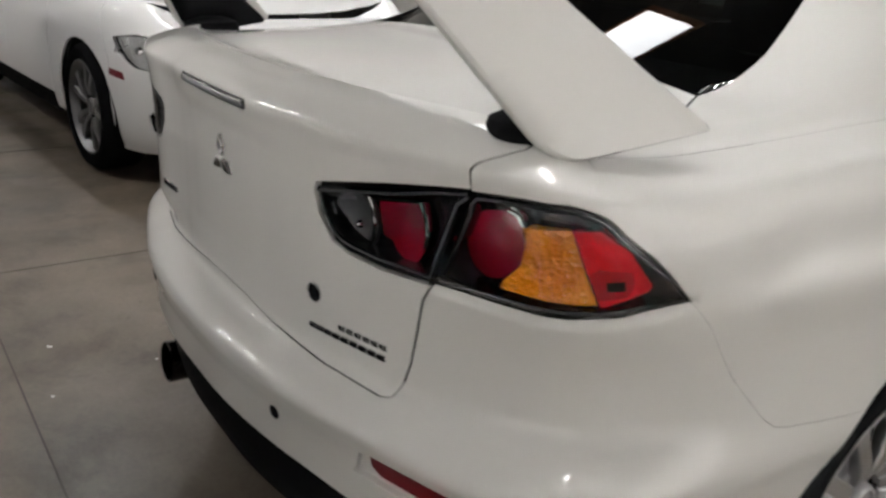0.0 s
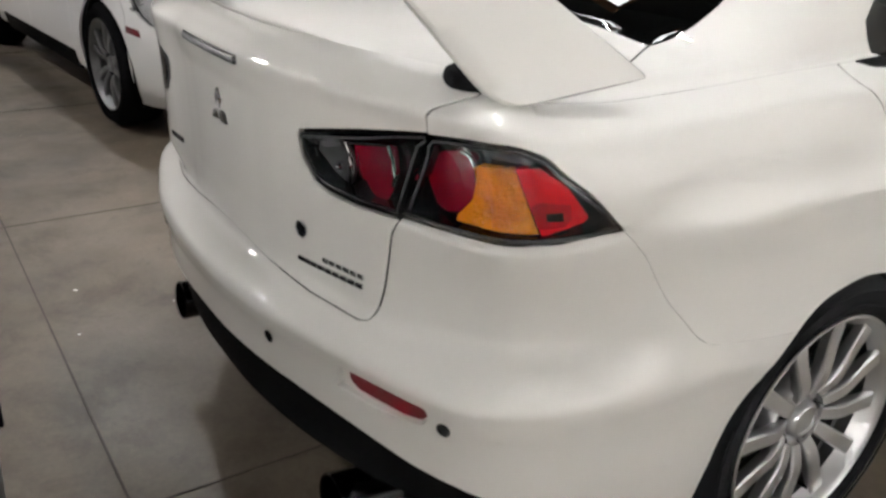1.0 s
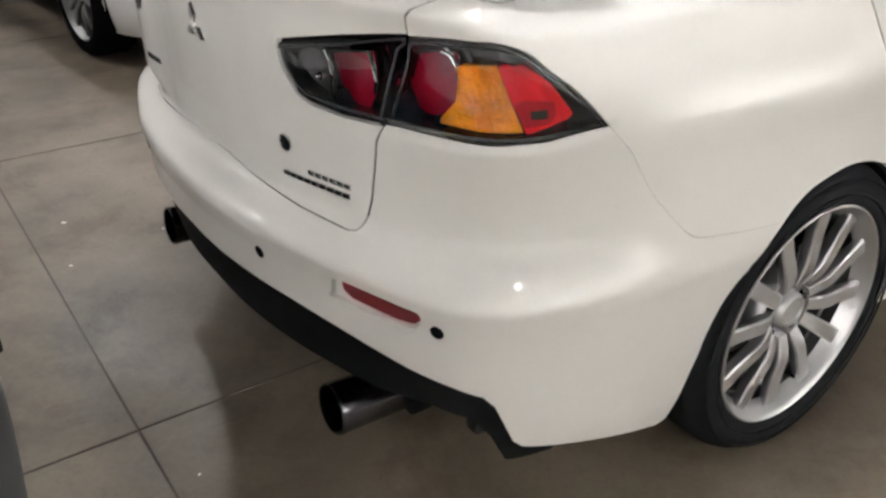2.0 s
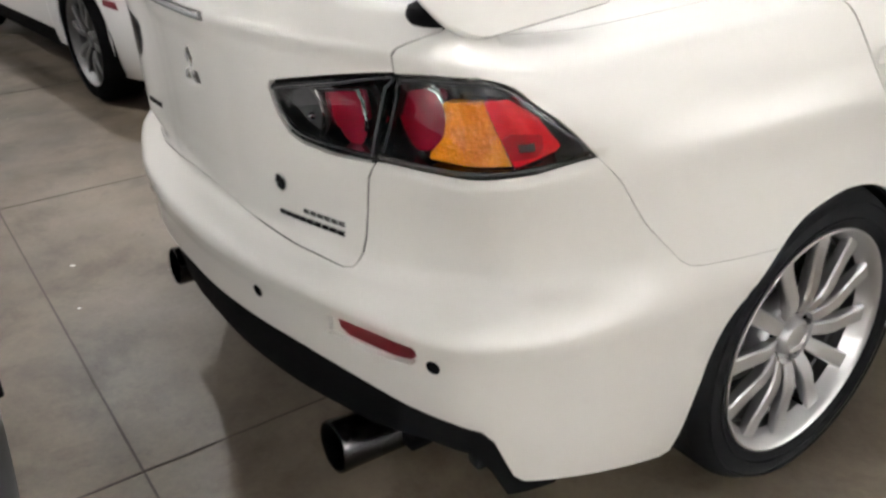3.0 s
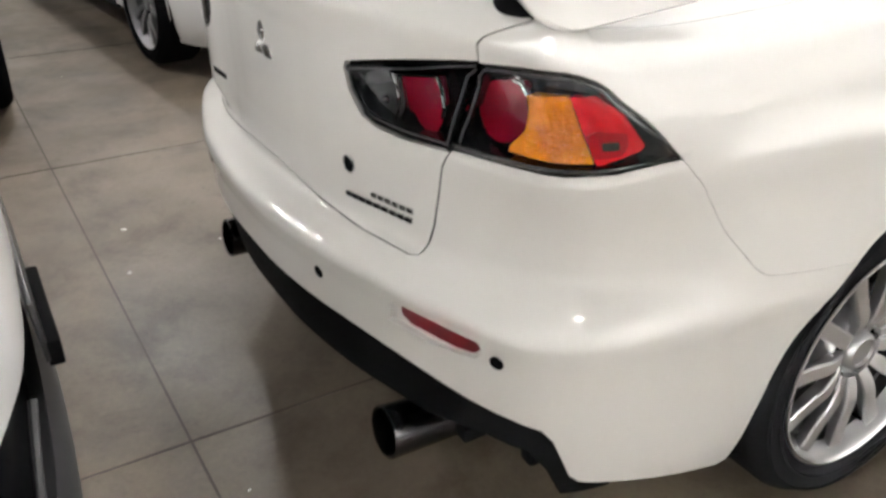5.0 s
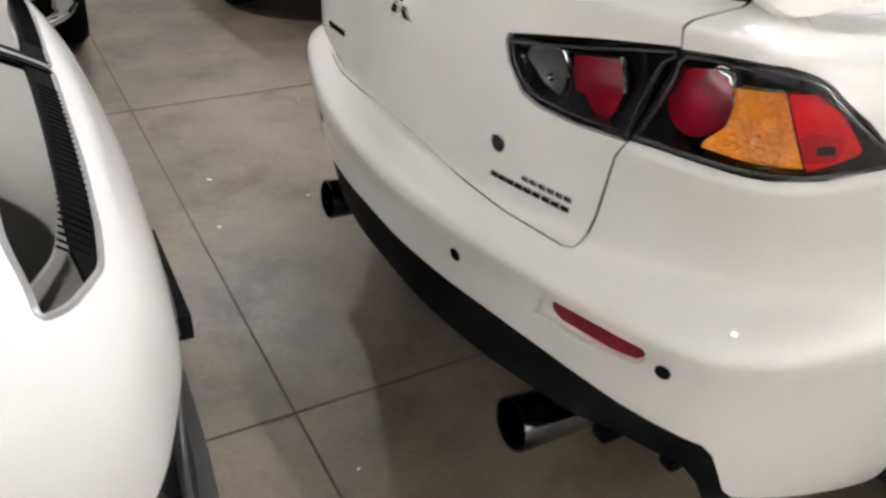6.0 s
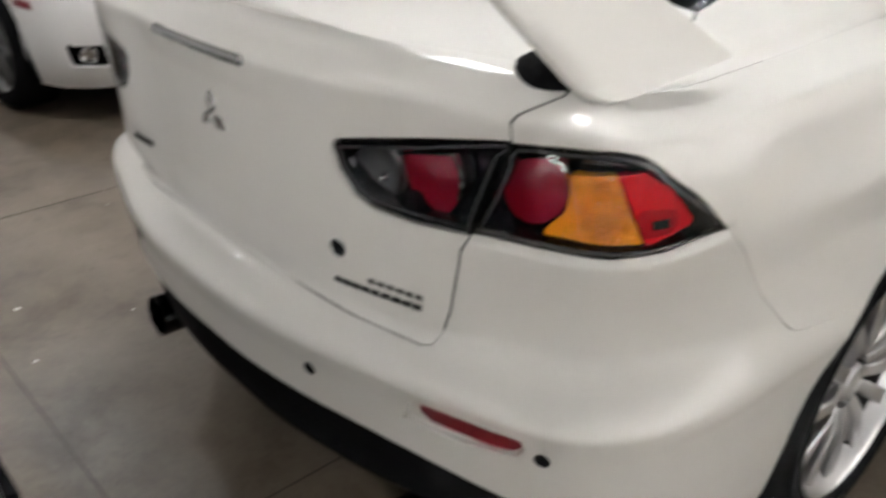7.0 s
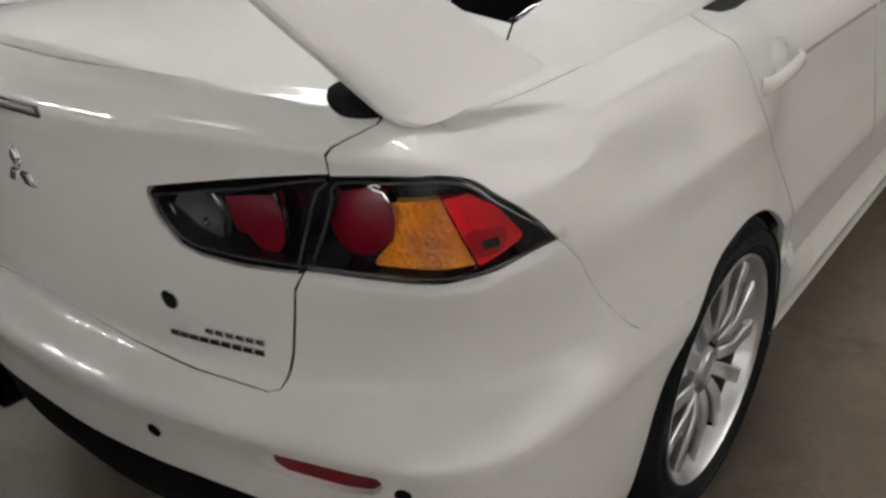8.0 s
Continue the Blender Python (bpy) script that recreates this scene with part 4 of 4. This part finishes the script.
    part("sleeve", lathe([(.30, .044), (.02, .052), (.006, .053), (0, .0525), (-.002, .050), (0, .047), (.02, .046), (.25, .044)], 40, "y"), EXHAUST_STEEL, pipe, "dark polished steel exhaust tip")
    part("bore", lathe([(.05, .046), (.16, .044), (.16, 0)], 32, "y"), DARK_GAP, pipe)

# lock, badges, emblem, high brake lamp
lock = part("lock", lathe([(0, .017), (.0025, .0165), (.003, .0145), (.001, .0135), (.001, .0), ], 28, "z"), CHROME, lid, "chrome ringed key lock")
lock.matrix_basis = seat(skin, .336, .716)
part("lock_core", lathe([(0, .0132), (.0022, .0128), (.0026, 0)], 24, "z"), BLACK_GLOSS, lock)


def letter_bars(name, s0, s1, h, count, tall, material, label):
    """A badge whose writing is drawn as plain bars."""
    badge = new(name)
    badge.parent = lid
    tagged(badge, label)
    w = (s1 - s0) / count
    for i in range(count):
        s = s0 + (i + 0.5) * w
        for dh, dw in ((0.36, 0.82), (-0.36, 0.82), (0.0, 0.62)):
            ob = part("bar", box(w * dw, tall * 0.24, 0.004, (0, dh * tall, 0.002), 0.0007), material, badge)
            ob.matrix_basis = seat(skin, s, h)
        ob = part("bar", box(w * 0.26, tall * 0.95, 0.004, (-w * 0.28, 0, 0.0022), 0.0007), material, badge)
        ob.matrix_basis = seat(skin, s, h)


letter_bars("badge", .324, .506, .6625, 9, .0085, DARK_CHROME, "dark chrome badge lettering shown as bars")
letter_bars("badge", .400, .510, .679, 6, .0095, CHROME, "bright chrome badge lettering shown as bars")
letter_bars("badge", -.385, -.290, .712, 6, .012, DARK_CHROME, "dark chrome badge lettering shown as bars")

emblem = new("emblem")
emblem.parent = lid
tagged(emblem, "chrome emblem of three diamond shapes")
emblem.matrix_basis = seat(skin, 0, .866)
for k in range(3):
    bm = bmesh.new()
    ring = [bm.verts.new(p) for p in ((0, 0.001, 0), (.0135, .024, 0), (0, .047, 0), (-.0135, .024, 0))]
    crest = [bm.verts.new(p) for p in ((0, .006, .007), (.0095, .024, .007), (0, .042, .007), (-.0095, .024, .007))]
    for i in range(4):
        bm.faces.new((ring[i], ring[(i + 1) % 4], crest[(i + 1) % 4], crest[i]))
    bm.faces.new(crest)
    ob = part("diamond", bm, CHROME, emblem, smooth=False)
    ob.matrix_basis = pose(0, 0, 0, 0, 0, 120 * k)

strip = panel("high_brake_lamp", skin, [(-.150, .984), (.150, .984), (.153, .990), (.146, 1.003), (-.146, 1.003), (-.153, .990)], DARK_CHROME, lid, "grey chrome framed brake lamp strip", lift=0.003, depth=0.006)
panel("lens", skin, [(-.143, .988), (.143, .988), (.140, .999), (-.140, .999)], CHROME, strip, lift=0.0045, depth=0.002)

# dark lower valance, floor pan and fittings
valance = [(0, .47), (.38, .463), (.70, .436), (.79, .425), (.85, .40), (.90, .30), (1.0, .275), (.98, .225), (.88, .215), (.84, .29), (.80, .33), (.70, .33), (.56, .30), (.40, .30), (0, .31)]
panel("diffuser", lambda u, v: skin(u, v, -.022), both(list(reversed(valance))), BLACK_PLASTIC, sedan, "black plastic rear diffuser", depth=0.02)
part("floor_pan", box(1.36, 3.9, 0.03, (0, 2.35, 0.25), 0.01), DARK_GAP, sedan)
part("muffler", box(1.10, 0.34, 0.15, (0, 0.52, 0.27), 0.05), BARREL, sedan)
for x, y, z in ((.60, .24, .275), (.68, .33, .24), (-.60, .24, .275)):
    part("bracket", box(.035, .05, .03, (x, y, z), .008), BLACK_PLASTIC, sedan)
for side in (1, -1):
    # side skirt
    bm = bmesh.new()
    rows = []
    for i in range(25):
        f = i / 24
        y = 1.262 + 2.02 * f
        tail_in = ease(0, 0.12, f)
        sec = [(.80, .24), (.872, .232 + .02 * (1 - tail_in)), (.888, .262), (.884, .292), (.893, .312), (.895, .330 + .10 * (1 - tail_in)), (.872 , .372 + .10 * (1 - tail_in)), (.866, .415 + .12 * (1 - tail_in)), (.80, .42)]
        rows.append([bm.verts.new((side * x, y + (0.10 * (z - .24) / .2 if i == 0 else 0), z)) for x, z in sec])
    for a, b in zip(rows, rows[1:]):
        for k in range(len(a) - 1):
            bm.faces.new((a[k], b[k], b[k + 1], a[k + 1]))
    bm.faces.new(rows[0])
    part("side_skirt", bm, PAINT, sedan)
    # black trim along the side window's foot
    part("window_trim", tube([Vector(top(side * 1.0, y)) + Vector((side * .002, 0, .002)) for y in (1.15, 1.3, 1.6, 2.0, 2.5, 3.0, 3.27)], .006, 6), BLACK_PLASTIC, sedan)

# cabin: shelf, seats and floor, seen through the glass
part("parcel_shelf", box(1.12, 0.52, 0.02, (0, 0.98, 1.0), 0.008), CLOTH, sedan)
part("rear_seat", box(1.18, 0.22, 0.62, (0, 1.32, 0.80), 0.06, (-14, 0, 0)), CLOTH, sedan)
for x in (-.36, .36):
    part("headrest", box(.26, .10, .17, (x, 1.24, 1.14), .04), CLOTH, sedan)
    part("front_seat", box(.48, .16, .70, (x, 2.25, .85), .06, (-14, 0, 0)), CLOTH, sedan)
part("cabin_floor", box(1.40, 2.6, 0.03, (0, 2.1, .38), .01), CLOTH, sedan)
part("boot_floor", box(1.10, .62, .02, (0, .62, .55), .01), DARK_GAP, sedan)
part("boot_back", box(1.22, .02, .44, (0, .31, .80), .005), DARK_GAP, sedan)

# the rear wing: legs that rise inward from the corners, and the blade across
FOOT_BACK, FOOT_FRONT = Vector((.692, .296, 1.000)), Vector((.728, .552, 1.034))
RISE_BACK, RISE_FRONT = Vector((.569, .164, 1.190)), Vector((.607, .368, 1.194))
WING = []
for k in range(7):
    f = k / 6
    a, b = FOOT_BACK + (FOOT_FRONT - FOOT_BACK) * .20, FOOT_BACK + (RISE_BACK - FOOT_BACK) * .20
    r = a * (1 - f) ** 2 + FOOT_BACK * 2 * f * (1 - f) + b * f * f
    c, d = FOOT_FRONT + (FOOT_BACK - FOOT_FRONT) * .05, FOOT_FRONT + (RISE_FRONT - FOOT_FRONT) * .07
    q = c * (1 - f) ** 2 + FOOT_FRONT * 2 * f * (1 - f) + d * f * f
    WING.append((.12 * f, *r, *q))
WING += [(.62, *RISE_BACK, *RISE_FRONT), (.68, .557, .152, 1.208, .594, .350, 1.213), (.76, .530, .134, 1.235, .562, .322, 1.243), (.86, .47, .115, 1.256, .49, .297, 1.270), (1.0, .36, .102, 1.264, .37, .282, 1.285), (1.5, 0, .092, 1.268, 0, .272, 1.294)]


def across(side, x):
    """The left half of the body stands a little further out."""
    return x if side > 0 else -x - .045 * ease(0, .35, x)


def straight(rows, x):
    i = 0
    while i < len(rows) - 2 and rows[i + 1][0] < x:
        i += 1
    p, q = rows[i], rows[i + 1]
    f = min(max((x - p[0]) / (q[0] - p[0]), 0), 1)
    return [p[k] + (q[k] - p[k]) * f for k in range(1, len(p))]


bm = bmesh.new()
rows = []
STEPS = [.02 * k for k in range(7)] + [.12 + 1.38 * k / 40 for k in range(1, 41)]
for i in range(2 * len(STEPS) - 1):
    f = STEPS[min(i, 2 * len(STEPS) - 2 - i)]
    side = 1 if i < len(STEPS) else -1
    a = [sum(v) / 7 for v in zip(*[straight(WING, min(max(f + .02 * k, 0), 1.5)) for k in range(-3, 4)])] if f > .3 else straight(WING, f)
    r, q = Vector((across(side, a[0]), a[1], a[2])), Vector((across(side, a[3]), a[4], a[5]))
    b, c = straight(WING, min(f + .05, 1.5)), straight(WING, max(f - .05, 0))
    d = Vector((side * (b[0] - c[0]), b[1] - c[1], b[2] - c[2]))
    n = (q - r).cross(d).normalized() * side
    ring = []
    for t, th in ((0, 0), (.006, .5), (.03, .85), (.2, 1), (.6, 1), (.9, .8), (.975, .55), (1, 0), (.975, -.55), (.9, -.8), (.6, -1), (.2, -1), (.03, -.85), (.006, -.5)):
        ring.append(bm.verts.new(r + (q - r) * t + n * th * .0105))
    rows.append(ring)
for a, b in zip(rows, rows[1:]):
    for k in range(len(a)):
        bm.faces.new((a[k], a[(k + 1) % len(a)], b[(k + 1) % len(a)], b[k]))
bm.faces.new(rows[0])
bm.faces.new(rows[-1])
wing = part("rear_wing", bm, PAINT, sedan, "white rear wing with broad sloping legs")
for side in (1, -1):
    # black cover on the inner face of each leg
    bm = bmesh.new()
    rows = []
    for k in range(9):
        a = straight(WING, .03 + .045 * k)
        r, q = Vector((across(side, a[0]), a[1], a[2])), Vector((across(side, a[3]), a[4], a[5]))
        n = (q - r).cross(Vector((side * (RISE_BACK - FOOT_BACK).x, (RISE_BACK - FOOT_BACK).y, (RISE_BACK - FOOT_BACK).z))).normalized()
        n = n if n.x * side < 0 else -n
        w = .05 + .10 * (k / 8) ** 2
        ring = [r + (q - r) * (.04 + w * .2) + n * .009, r + (q - r) * (.07 + w * .2) + n * .016, q + (r - q) * (.06 + w) + n * .016, q + (r - q) * (.03 + w) + n * .009]
        rows.append([bm.verts.new(v) for v in ring])
    for a, b in zip(rows, rows[1:]):
        for k in range(3):
            bm.faces.new((a[k], a[k + 1], b[k + 1], b[k]))
    bm.faces.new(rows[-1])
    part("leg_cover", bm, BLACK_PLASTIC, wing, "black inner leg cover")
    bm = lathe([(-.02, .052), (.018, .054), (.034, .046), (.042, .028), (.044, 0)], 32, "z")
    for v in bm.verts:
        v.co = Vector((v.co.x * 1.1 - .45 * max(0, v.co.z) * side, v.co.y * 1.35, v.co.z * 1.2))
    foot = part("wing_foot", bm, BLACK_PLASTIC, wing, "black wing foot")
    foot.matrix_basis = pose(across(side, .610), .338, 1.0, 0, 0, side * -6)


# ---- the neighbours ----
SMOKED = shader("smoked_mirror", (0.45, 0.45, 0.45), 0.05, metal=1.0, vary=0.1)
GREY_PLASTIC = shader("grey_plastic", (0.035, 0.035, 0.037), 0.4, vary=0.2, scale=120)
GREY_PAINT = shader("silver_grey_paint", (0.30, 0.30, 0.31), 0.35, metal=0.3, coat=1.0, vary=0.03, scale=300, stain=0.03)


def neighbour(name, label, body, m, paint, front_y, rear_y, r, nose_line, low):
    """A parked car round a body: flanks, doors, glass, roof, hood and wheels. nose_line: (s, h) of the seam behind its front bumper."""
    car = thing(name, label, "car", m)
    ra, fa = arc(body, rear_y, r, r + .035, 180, 0, 16), arc(body, front_y, r, r + .035, 180, 0, 16)
    d0, d1, d2 = body.along(rear_y + .55), body.along(rear_y + 1.35), body.along(front_y - .50)
    end = body.end
    for side, turn in ((1, list), (-1, other)):
        panel("rear_quarter", body.skin, turn([(0, low), (ra[0][0] - .02, low), (ra[0][0], r)] + ra + [(ra[-1][0], low), (d0, low), (d0, 1.10), (0, 1.10)]), paint, car, step=(.05, .03))
        for a, b in ((d0, d1), (d1, d2)):
            door = panel("door", body.skin, shrunk(turn([(a, low + .08), (b, low + .08), (b, 1.10), (a, 1.10)]), .002), paint, car, step=(.06, .03))
            grip = box(.17, .025, .03, (0, 0, .02), .008)
            ob = part("door_handle", grip, paint, door)
            ob.matrix_basis = seat(body.skin, side * (a + .15), .80)
        panel("sill", body.skin, turn([(d0, low - .03), (d2, low - .03), (d2, low + .075), (d0, low + .075)]), BLACK_PLASTIC, car, step=(.06, .03))
        fender = [(d2 + .003, low)] + [(fa[0][0] - .02, low), (fa[0][0], r)] + fa + nose_line + [(d2 + .003, 1.10)]
        panel("front_fender", body.skin, shrunk(turn(fender), .0015), paint, car, step=(.025, .02))
        panel("side_window", body.top, turn([(1, rear_y + .15), (1, front_y - .42), (.80, front_y - 1.12), (.80, rear_y + .45)]), TINTED, car, step=(.05, .08), depth=0)
        panel("roof_side", body.top, turn([(.80, rear_y + .45), (.80, front_y - 1.12), (1, front_y - .42), (1, front_y - .36), (.7, front_y - 1.12), (.7, rear_y + .45), (.72, rear_y - .3), (1, rear_y - .3), (1, rear_y + .15)]), paint, car, step=(.05, .08), depth=.006)
        for y in (front_y, rear_y):
            arch_liner(car, .85, y, r, r + .04, side)
            wheel(car, side * .872, y, r, side, radius=r, rim=r * .74, spokes=10, spin=.1, pair=.12, width=.21, silver=DULL_SILVER)
    panel("hood", body.top, [(-1, front_y - .34), (1, front_y - .34), (1, body.corners[1] - .004), (-1, body.corners[1] - .004)], paint, car, step=(.04, .04), depth=.006)
    panel("roof", body.top, [(-.7, rear_y + .45), (.7, rear_y + .45), (.7, front_y - 1.12), (-.7, front_y - 1.12)], paint, car, step=(.05, .08), depth=.006)
    panel("windscreen", body.top, [(-.7, front_y - 1.12), (.7, front_y - 1.12), (1, front_y - .36), (-1, front_y - .36)], TINTED, car, step=(.05, .08), depth=0)
    panel("rear_window", body.top, [(-.72, rear_y - .3), (.72, rear_y - .3), (.7, rear_y + .45), (-.7, rear_y + .45)], TINTED, car, step=(.05, .08), depth=0)
    panel("boot_lid", body.top, [(-1, body.corners[0]), (1, body.corners[0]), (1, rear_y - .3), (-1, rear_y - .3)], paint, car, step=(.05, .08), depth=.006)
    part("floor_pan", box(1.4, front_y + .4, .03, (0, front_y / 2 + .3, .22), .01), DARK_GAP, car)
    part("cabin", box(1.3, front_y - rear_y - .9, .35, (0, (front_y + rear_y) / 2, .72), .1), CLOTH, car)
    return car


# the white sedan across the way, its nose towards the aisle
N = SALOON
saloon_nose = [(N.along(4.06), .24), (N.along(4.06), .60), (N.along(4.0) - .02, .82), (N.along(4.0) - .02, 1.10)]
saloon = neighbour("white_sedan", "white sedan with silver wheels parked across the way", N, pose(-7.242, 1.095, 0, 0, 0, -84.7) @ Matrix.Scale(1.06, 4), WHITE2, 3.74, 0.98, .315, saloon_nose, .23)
n0 = N.along(4.06)
LAMP_SHAPE = rounded([(n0 + .031, .724), (n0 + .063, .666), (n0 + .111, .613), (n0 + .171, .580), (n0 + .24, .572), (n0 + .42, .576), (n0 + .46, .74), (n0 + .40, .79), (n0 + .279, .785), (n0 + .167, .775)], .01)
FOG = rounded([(n0 + .250, .275), (n0 + .42, .27), (n0 + .40, .37), (n0 + .235, .367)], .015)
for side, turn in ((1, list), (-1, other)):
    front = [(n0 + .002, .165)] + [(N.end, .165), (N.end, 1.10), (N.along(4.0) - .017, 1.10), (N.along(4.0) - .017, .825), (n0 + .003, .603)]
    shape = shrunk(turn(front), .001)
    for hole in (turn(LAMP_SHAPE), turn(FOG)):
        shape = with_hole(shape, hole)
    bump = panel("front_bumper", N.skin, shape, WHITE2, saloon, step=(.02, .02), depth=.02)
    lamp = panel("headlight", N.skin, turn(shrunk(LAMP_SHAPE, .002)), HEADLIGHT_BOWL, saloon, "clear headlight with a chrome surround", lift=-.030, depth=.0)
    panel("cover", N.skin, turn(shrunk(LAMP_SHAPE, .002)), CLEAR, lamp, lift=-.002, depth=.01)
    for u, v, rr in ((n0 + .30, .675, .052), (n0 + .18, .68, .044)):
        eye = part("projector", lathe([(-.03, rr), (0, rr), (.004, rr - .006), (-.01, rr - .014), (.012, rr * .4), (.016, 0)], 28, "z"), CHROME, lamp)
        eye.matrix_basis = seat(N.skin, side * u, v, -.035)
    panel("indicator", N.skin, turn(rounded([(n0 + .055, .715), (n0 + .085, .67), (n0 + .12, .70), (n0 + .10, .745)], .01)), CHROME, lamp, lift=-.03, depth=.01)
    panel("side_reflector", N.skin, turn([(n0 + .006, .525), (n0 + .120, .513), (n0 + .106, .547), (n0 + .006, .556)]), DARK_RED, bump, "red side reflector", lift=.002, depth=.004)
    fog = panel("fog_intake", N.skin, turn(shrunk(FOG, .002)), BLACK_PLASTIC, bump, lift=-.03, depth=0)
    eye = part("fog_lamp", lathe([(-.02, .038), (0, .038), (.003, .033), (-.008, .02), (-.008, 0)], 24, "z"), CHROME, fog)
    eye.matrix_basis = seat(N.skin, side * (n0 + .33), .32, -.02)

# the grey sedan beside it
grey = neighbour("grey_sedan", "grey sedan with a silver bumper strip parked beside the aisle", N, pose(-6.56, -1.10, 0, 0, 0, -90), GREY_PAINT, 3.74, 0.98, .315, saloon_nose, .23)
for side, turn in ((1, list), (-1, other)):
    shape = shrunk(turn([(n0 + .002, .235), (N.end, .235), (N.end, 1.10), (N.along(4.0) - .017, 1.10), (N.along(4.0) - .017, .825), (n0 + .003, .603)]), .001)
    shape = with_hole(shape, turn(FOG))
    bump = panel("front_bumper", N.skin, shape, GREY_PAINT, grey, step=(.02, .02), depth=.02)
    panel("fog_intake", N.skin, turn(shrunk(FOG, .002)), BLACK_PLASTIC, bump, lift=-.03, depth=0)
    part("bumper_strip", tube([N.skin(side * (n0 + .02 + .06 * k), .265, .006) for k in range(10)], .012, 8), CHROME, bump, "bright metal strip")

# the white hatchback whose nose stands behind the sports sedan
Q = HATCH
q0 = Q.along(3.97)
hatch_nose = [(q0, .24), (q0, 1.10)]
hatch = neighbour("white_hatchback", "white hatchback with long headlights parked nose to tail", Q, pose(HATCH_AT[0], HATCH_AT[1], 0), WHITE2, 3.52, 0.85, .325, hatch_nose, .23)
HEADLIGHT = rounded([(4.985, .823), (5.04, .795), (5.133, .768), (5.21, .777), (5.37, .789), (Q.end - .004, .806), (Q.end - .004, .905), (5.36, .905), (5.20, .897), (5.124, .884), (5.07, .861)], .02)
BAND = [(5.10, .782), (5.135, .772), (5.21, .780), (5.37, .792), (Q.end - .009, .809), (Q.end - .009, .856), (5.37, .836), (5.21, .822), (5.14, .806)]


def bowl_of(u, v, out=0.0):
    """The inside of the headlight: deepest along its ribbed edge."""
    k = abs(u)
    low = .770 + .05 * (k - 5.13) if k > 5.13 else .770 + .38 * (5.13 - k)
    high = min(.823 + .43 * (k - 4.986), .90)
    f = min(max((v - low) / max(high - low, .02), 0.0), 1.0)
    return Q.skin(u, v, out - .085 * min(1.0, f * 5) * (1 - f))


for side, turn in ((1, list), (-1, other)):
    shape = turn([(q0 + .002, .30), (4.86, .42), (4.90, .56), (4.96, .592), (5.05, .600), (5.20, .600), (Q.end, .600), (Q.end, 1.10), (q0 + .002, 1.10)])
    shape = with_hole(shape, turn(HEADLIGHT))
    bump = panel("front_bumper", Q.skin, shape, WHITE2, hatch, step=(.016, .010), depth=.015)
    lamp = panel("headlight", Q.skin, turn(shrunk(HEADLIGHT, .001)), SMOKED, hatch, "long smoked headlight with a ribbed black edge", lift=-.004, depth=0, step=(.016, .010))
    panel("bezel", Q.skin, turn(BAND), BLACK_PLASTIC, lamp, lift=-.001, depth=.004, step=(.016, .008))
    for k in range(int((Q.end - 5.23) / .017)):
        u = 5.15 + .017 * k
        part("rib", tube([Q.skin(side * u, .786 + .04 * (u - 5.2) + d, .000) for d in (0, .018, .040)], .0015, 6), BLACK_PLASTIC, lamp)
    panel("centre_bridge", Q.skin, turn([(Q.end - .03, .808), (Q.end, .809), (Q.end, .903), (Q.end - .03, .902)]), BLACK_PLASTIC, lamp, lift=.002, depth=.004)
    part("lamp_trim", tube([Q.skin(side * u, v, -.002) for u, v in HEADLIGHT + HEADLIGHT[:1]], .0045, 6), GREY_PAINT, lamp)
    panel("lower_grille", Q.skin, turn([(q0 + .01, .22), (Q.end, .22), (Q.end, .60), (5.0, .60), (4.88, .57), (4.84, .43), (q0 + .01, .31)]), BLACK_PLASTIC, hatch, "black lower grille", lift=-.03, depth=0, step=(.03, .02))
    panel("lower_lip", lambda u, v: Q.skin(u, v, .012 * math.sin(math.pi * (v - .24) / .14)), turn([(4.90, .24), (Q.end, .24), (Q.end, .38), (5.15, .38), (5.0, .35), (4.92, .30)]), GREY_PLASTIC, hatch, "dark grey lower lip", lift=.004, depth=.03)
    part("lip_trim", tube([Q.skin(side * (4.93 + .05 * k), .33 + .0036 * k * k, .0) for k in range(8)], .007, 8), GREY_PLASTIC, hatch)
    ring = part("fog_ring", lathe([(-.02, .050), (0, .050), (.006, .046), (.002, .038), (-.02, .036), (-.02, 0)], 32, "z"), DARK_CHROME, hatch, "chrome ringed fog lamp")
    ring.matrix_basis = seat(Q.skin, side * 4.985, .535, -.016)
holder = thing("plate_holder", "black plastic number plate holder on a car nose", "plate holder", pose(-0.03, -0.392, 0.50))
part("backing", box(.56, .012, .12, (0, -.006, 0), .004, (4, 0, 0)), GREY_PLASTIC, holder)
part("lower_ledge", box(.30, .026, .05, (.13, .010, -.045), .005), BLACK_PLASTIC, holder)


# ---- flecks of white paint and grit on the floor ----
bm = bmesh.new()
for i in range(11):
    x, y = random.uniform(-3.2, 1.6), random.uniform(-0.75, 0.9)
    r = random.uniform(.0015, .004)
    if i < 2:
        x, y, r = ((-1.148, -.05, .008), (-.83, -.10, .005))[i]
    bmesh.ops.create_icosphere(bm, subdivisions=1, radius=r, matrix=pose(x, y, .0005, 0, 0, random.uniform(0, 180)) @ Matrix.Diagonal((1.5, .8, .25, 1)))
FLECK = shader("fleck", (0.62, 0.60, 0.56), 0.8, vary=0.2)
grit = part("floor_grit", bm, FLECK, None, smooth=False)
tagged(grit, "pale flecks of grit on the concrete floor", "grit", kind="stuff")
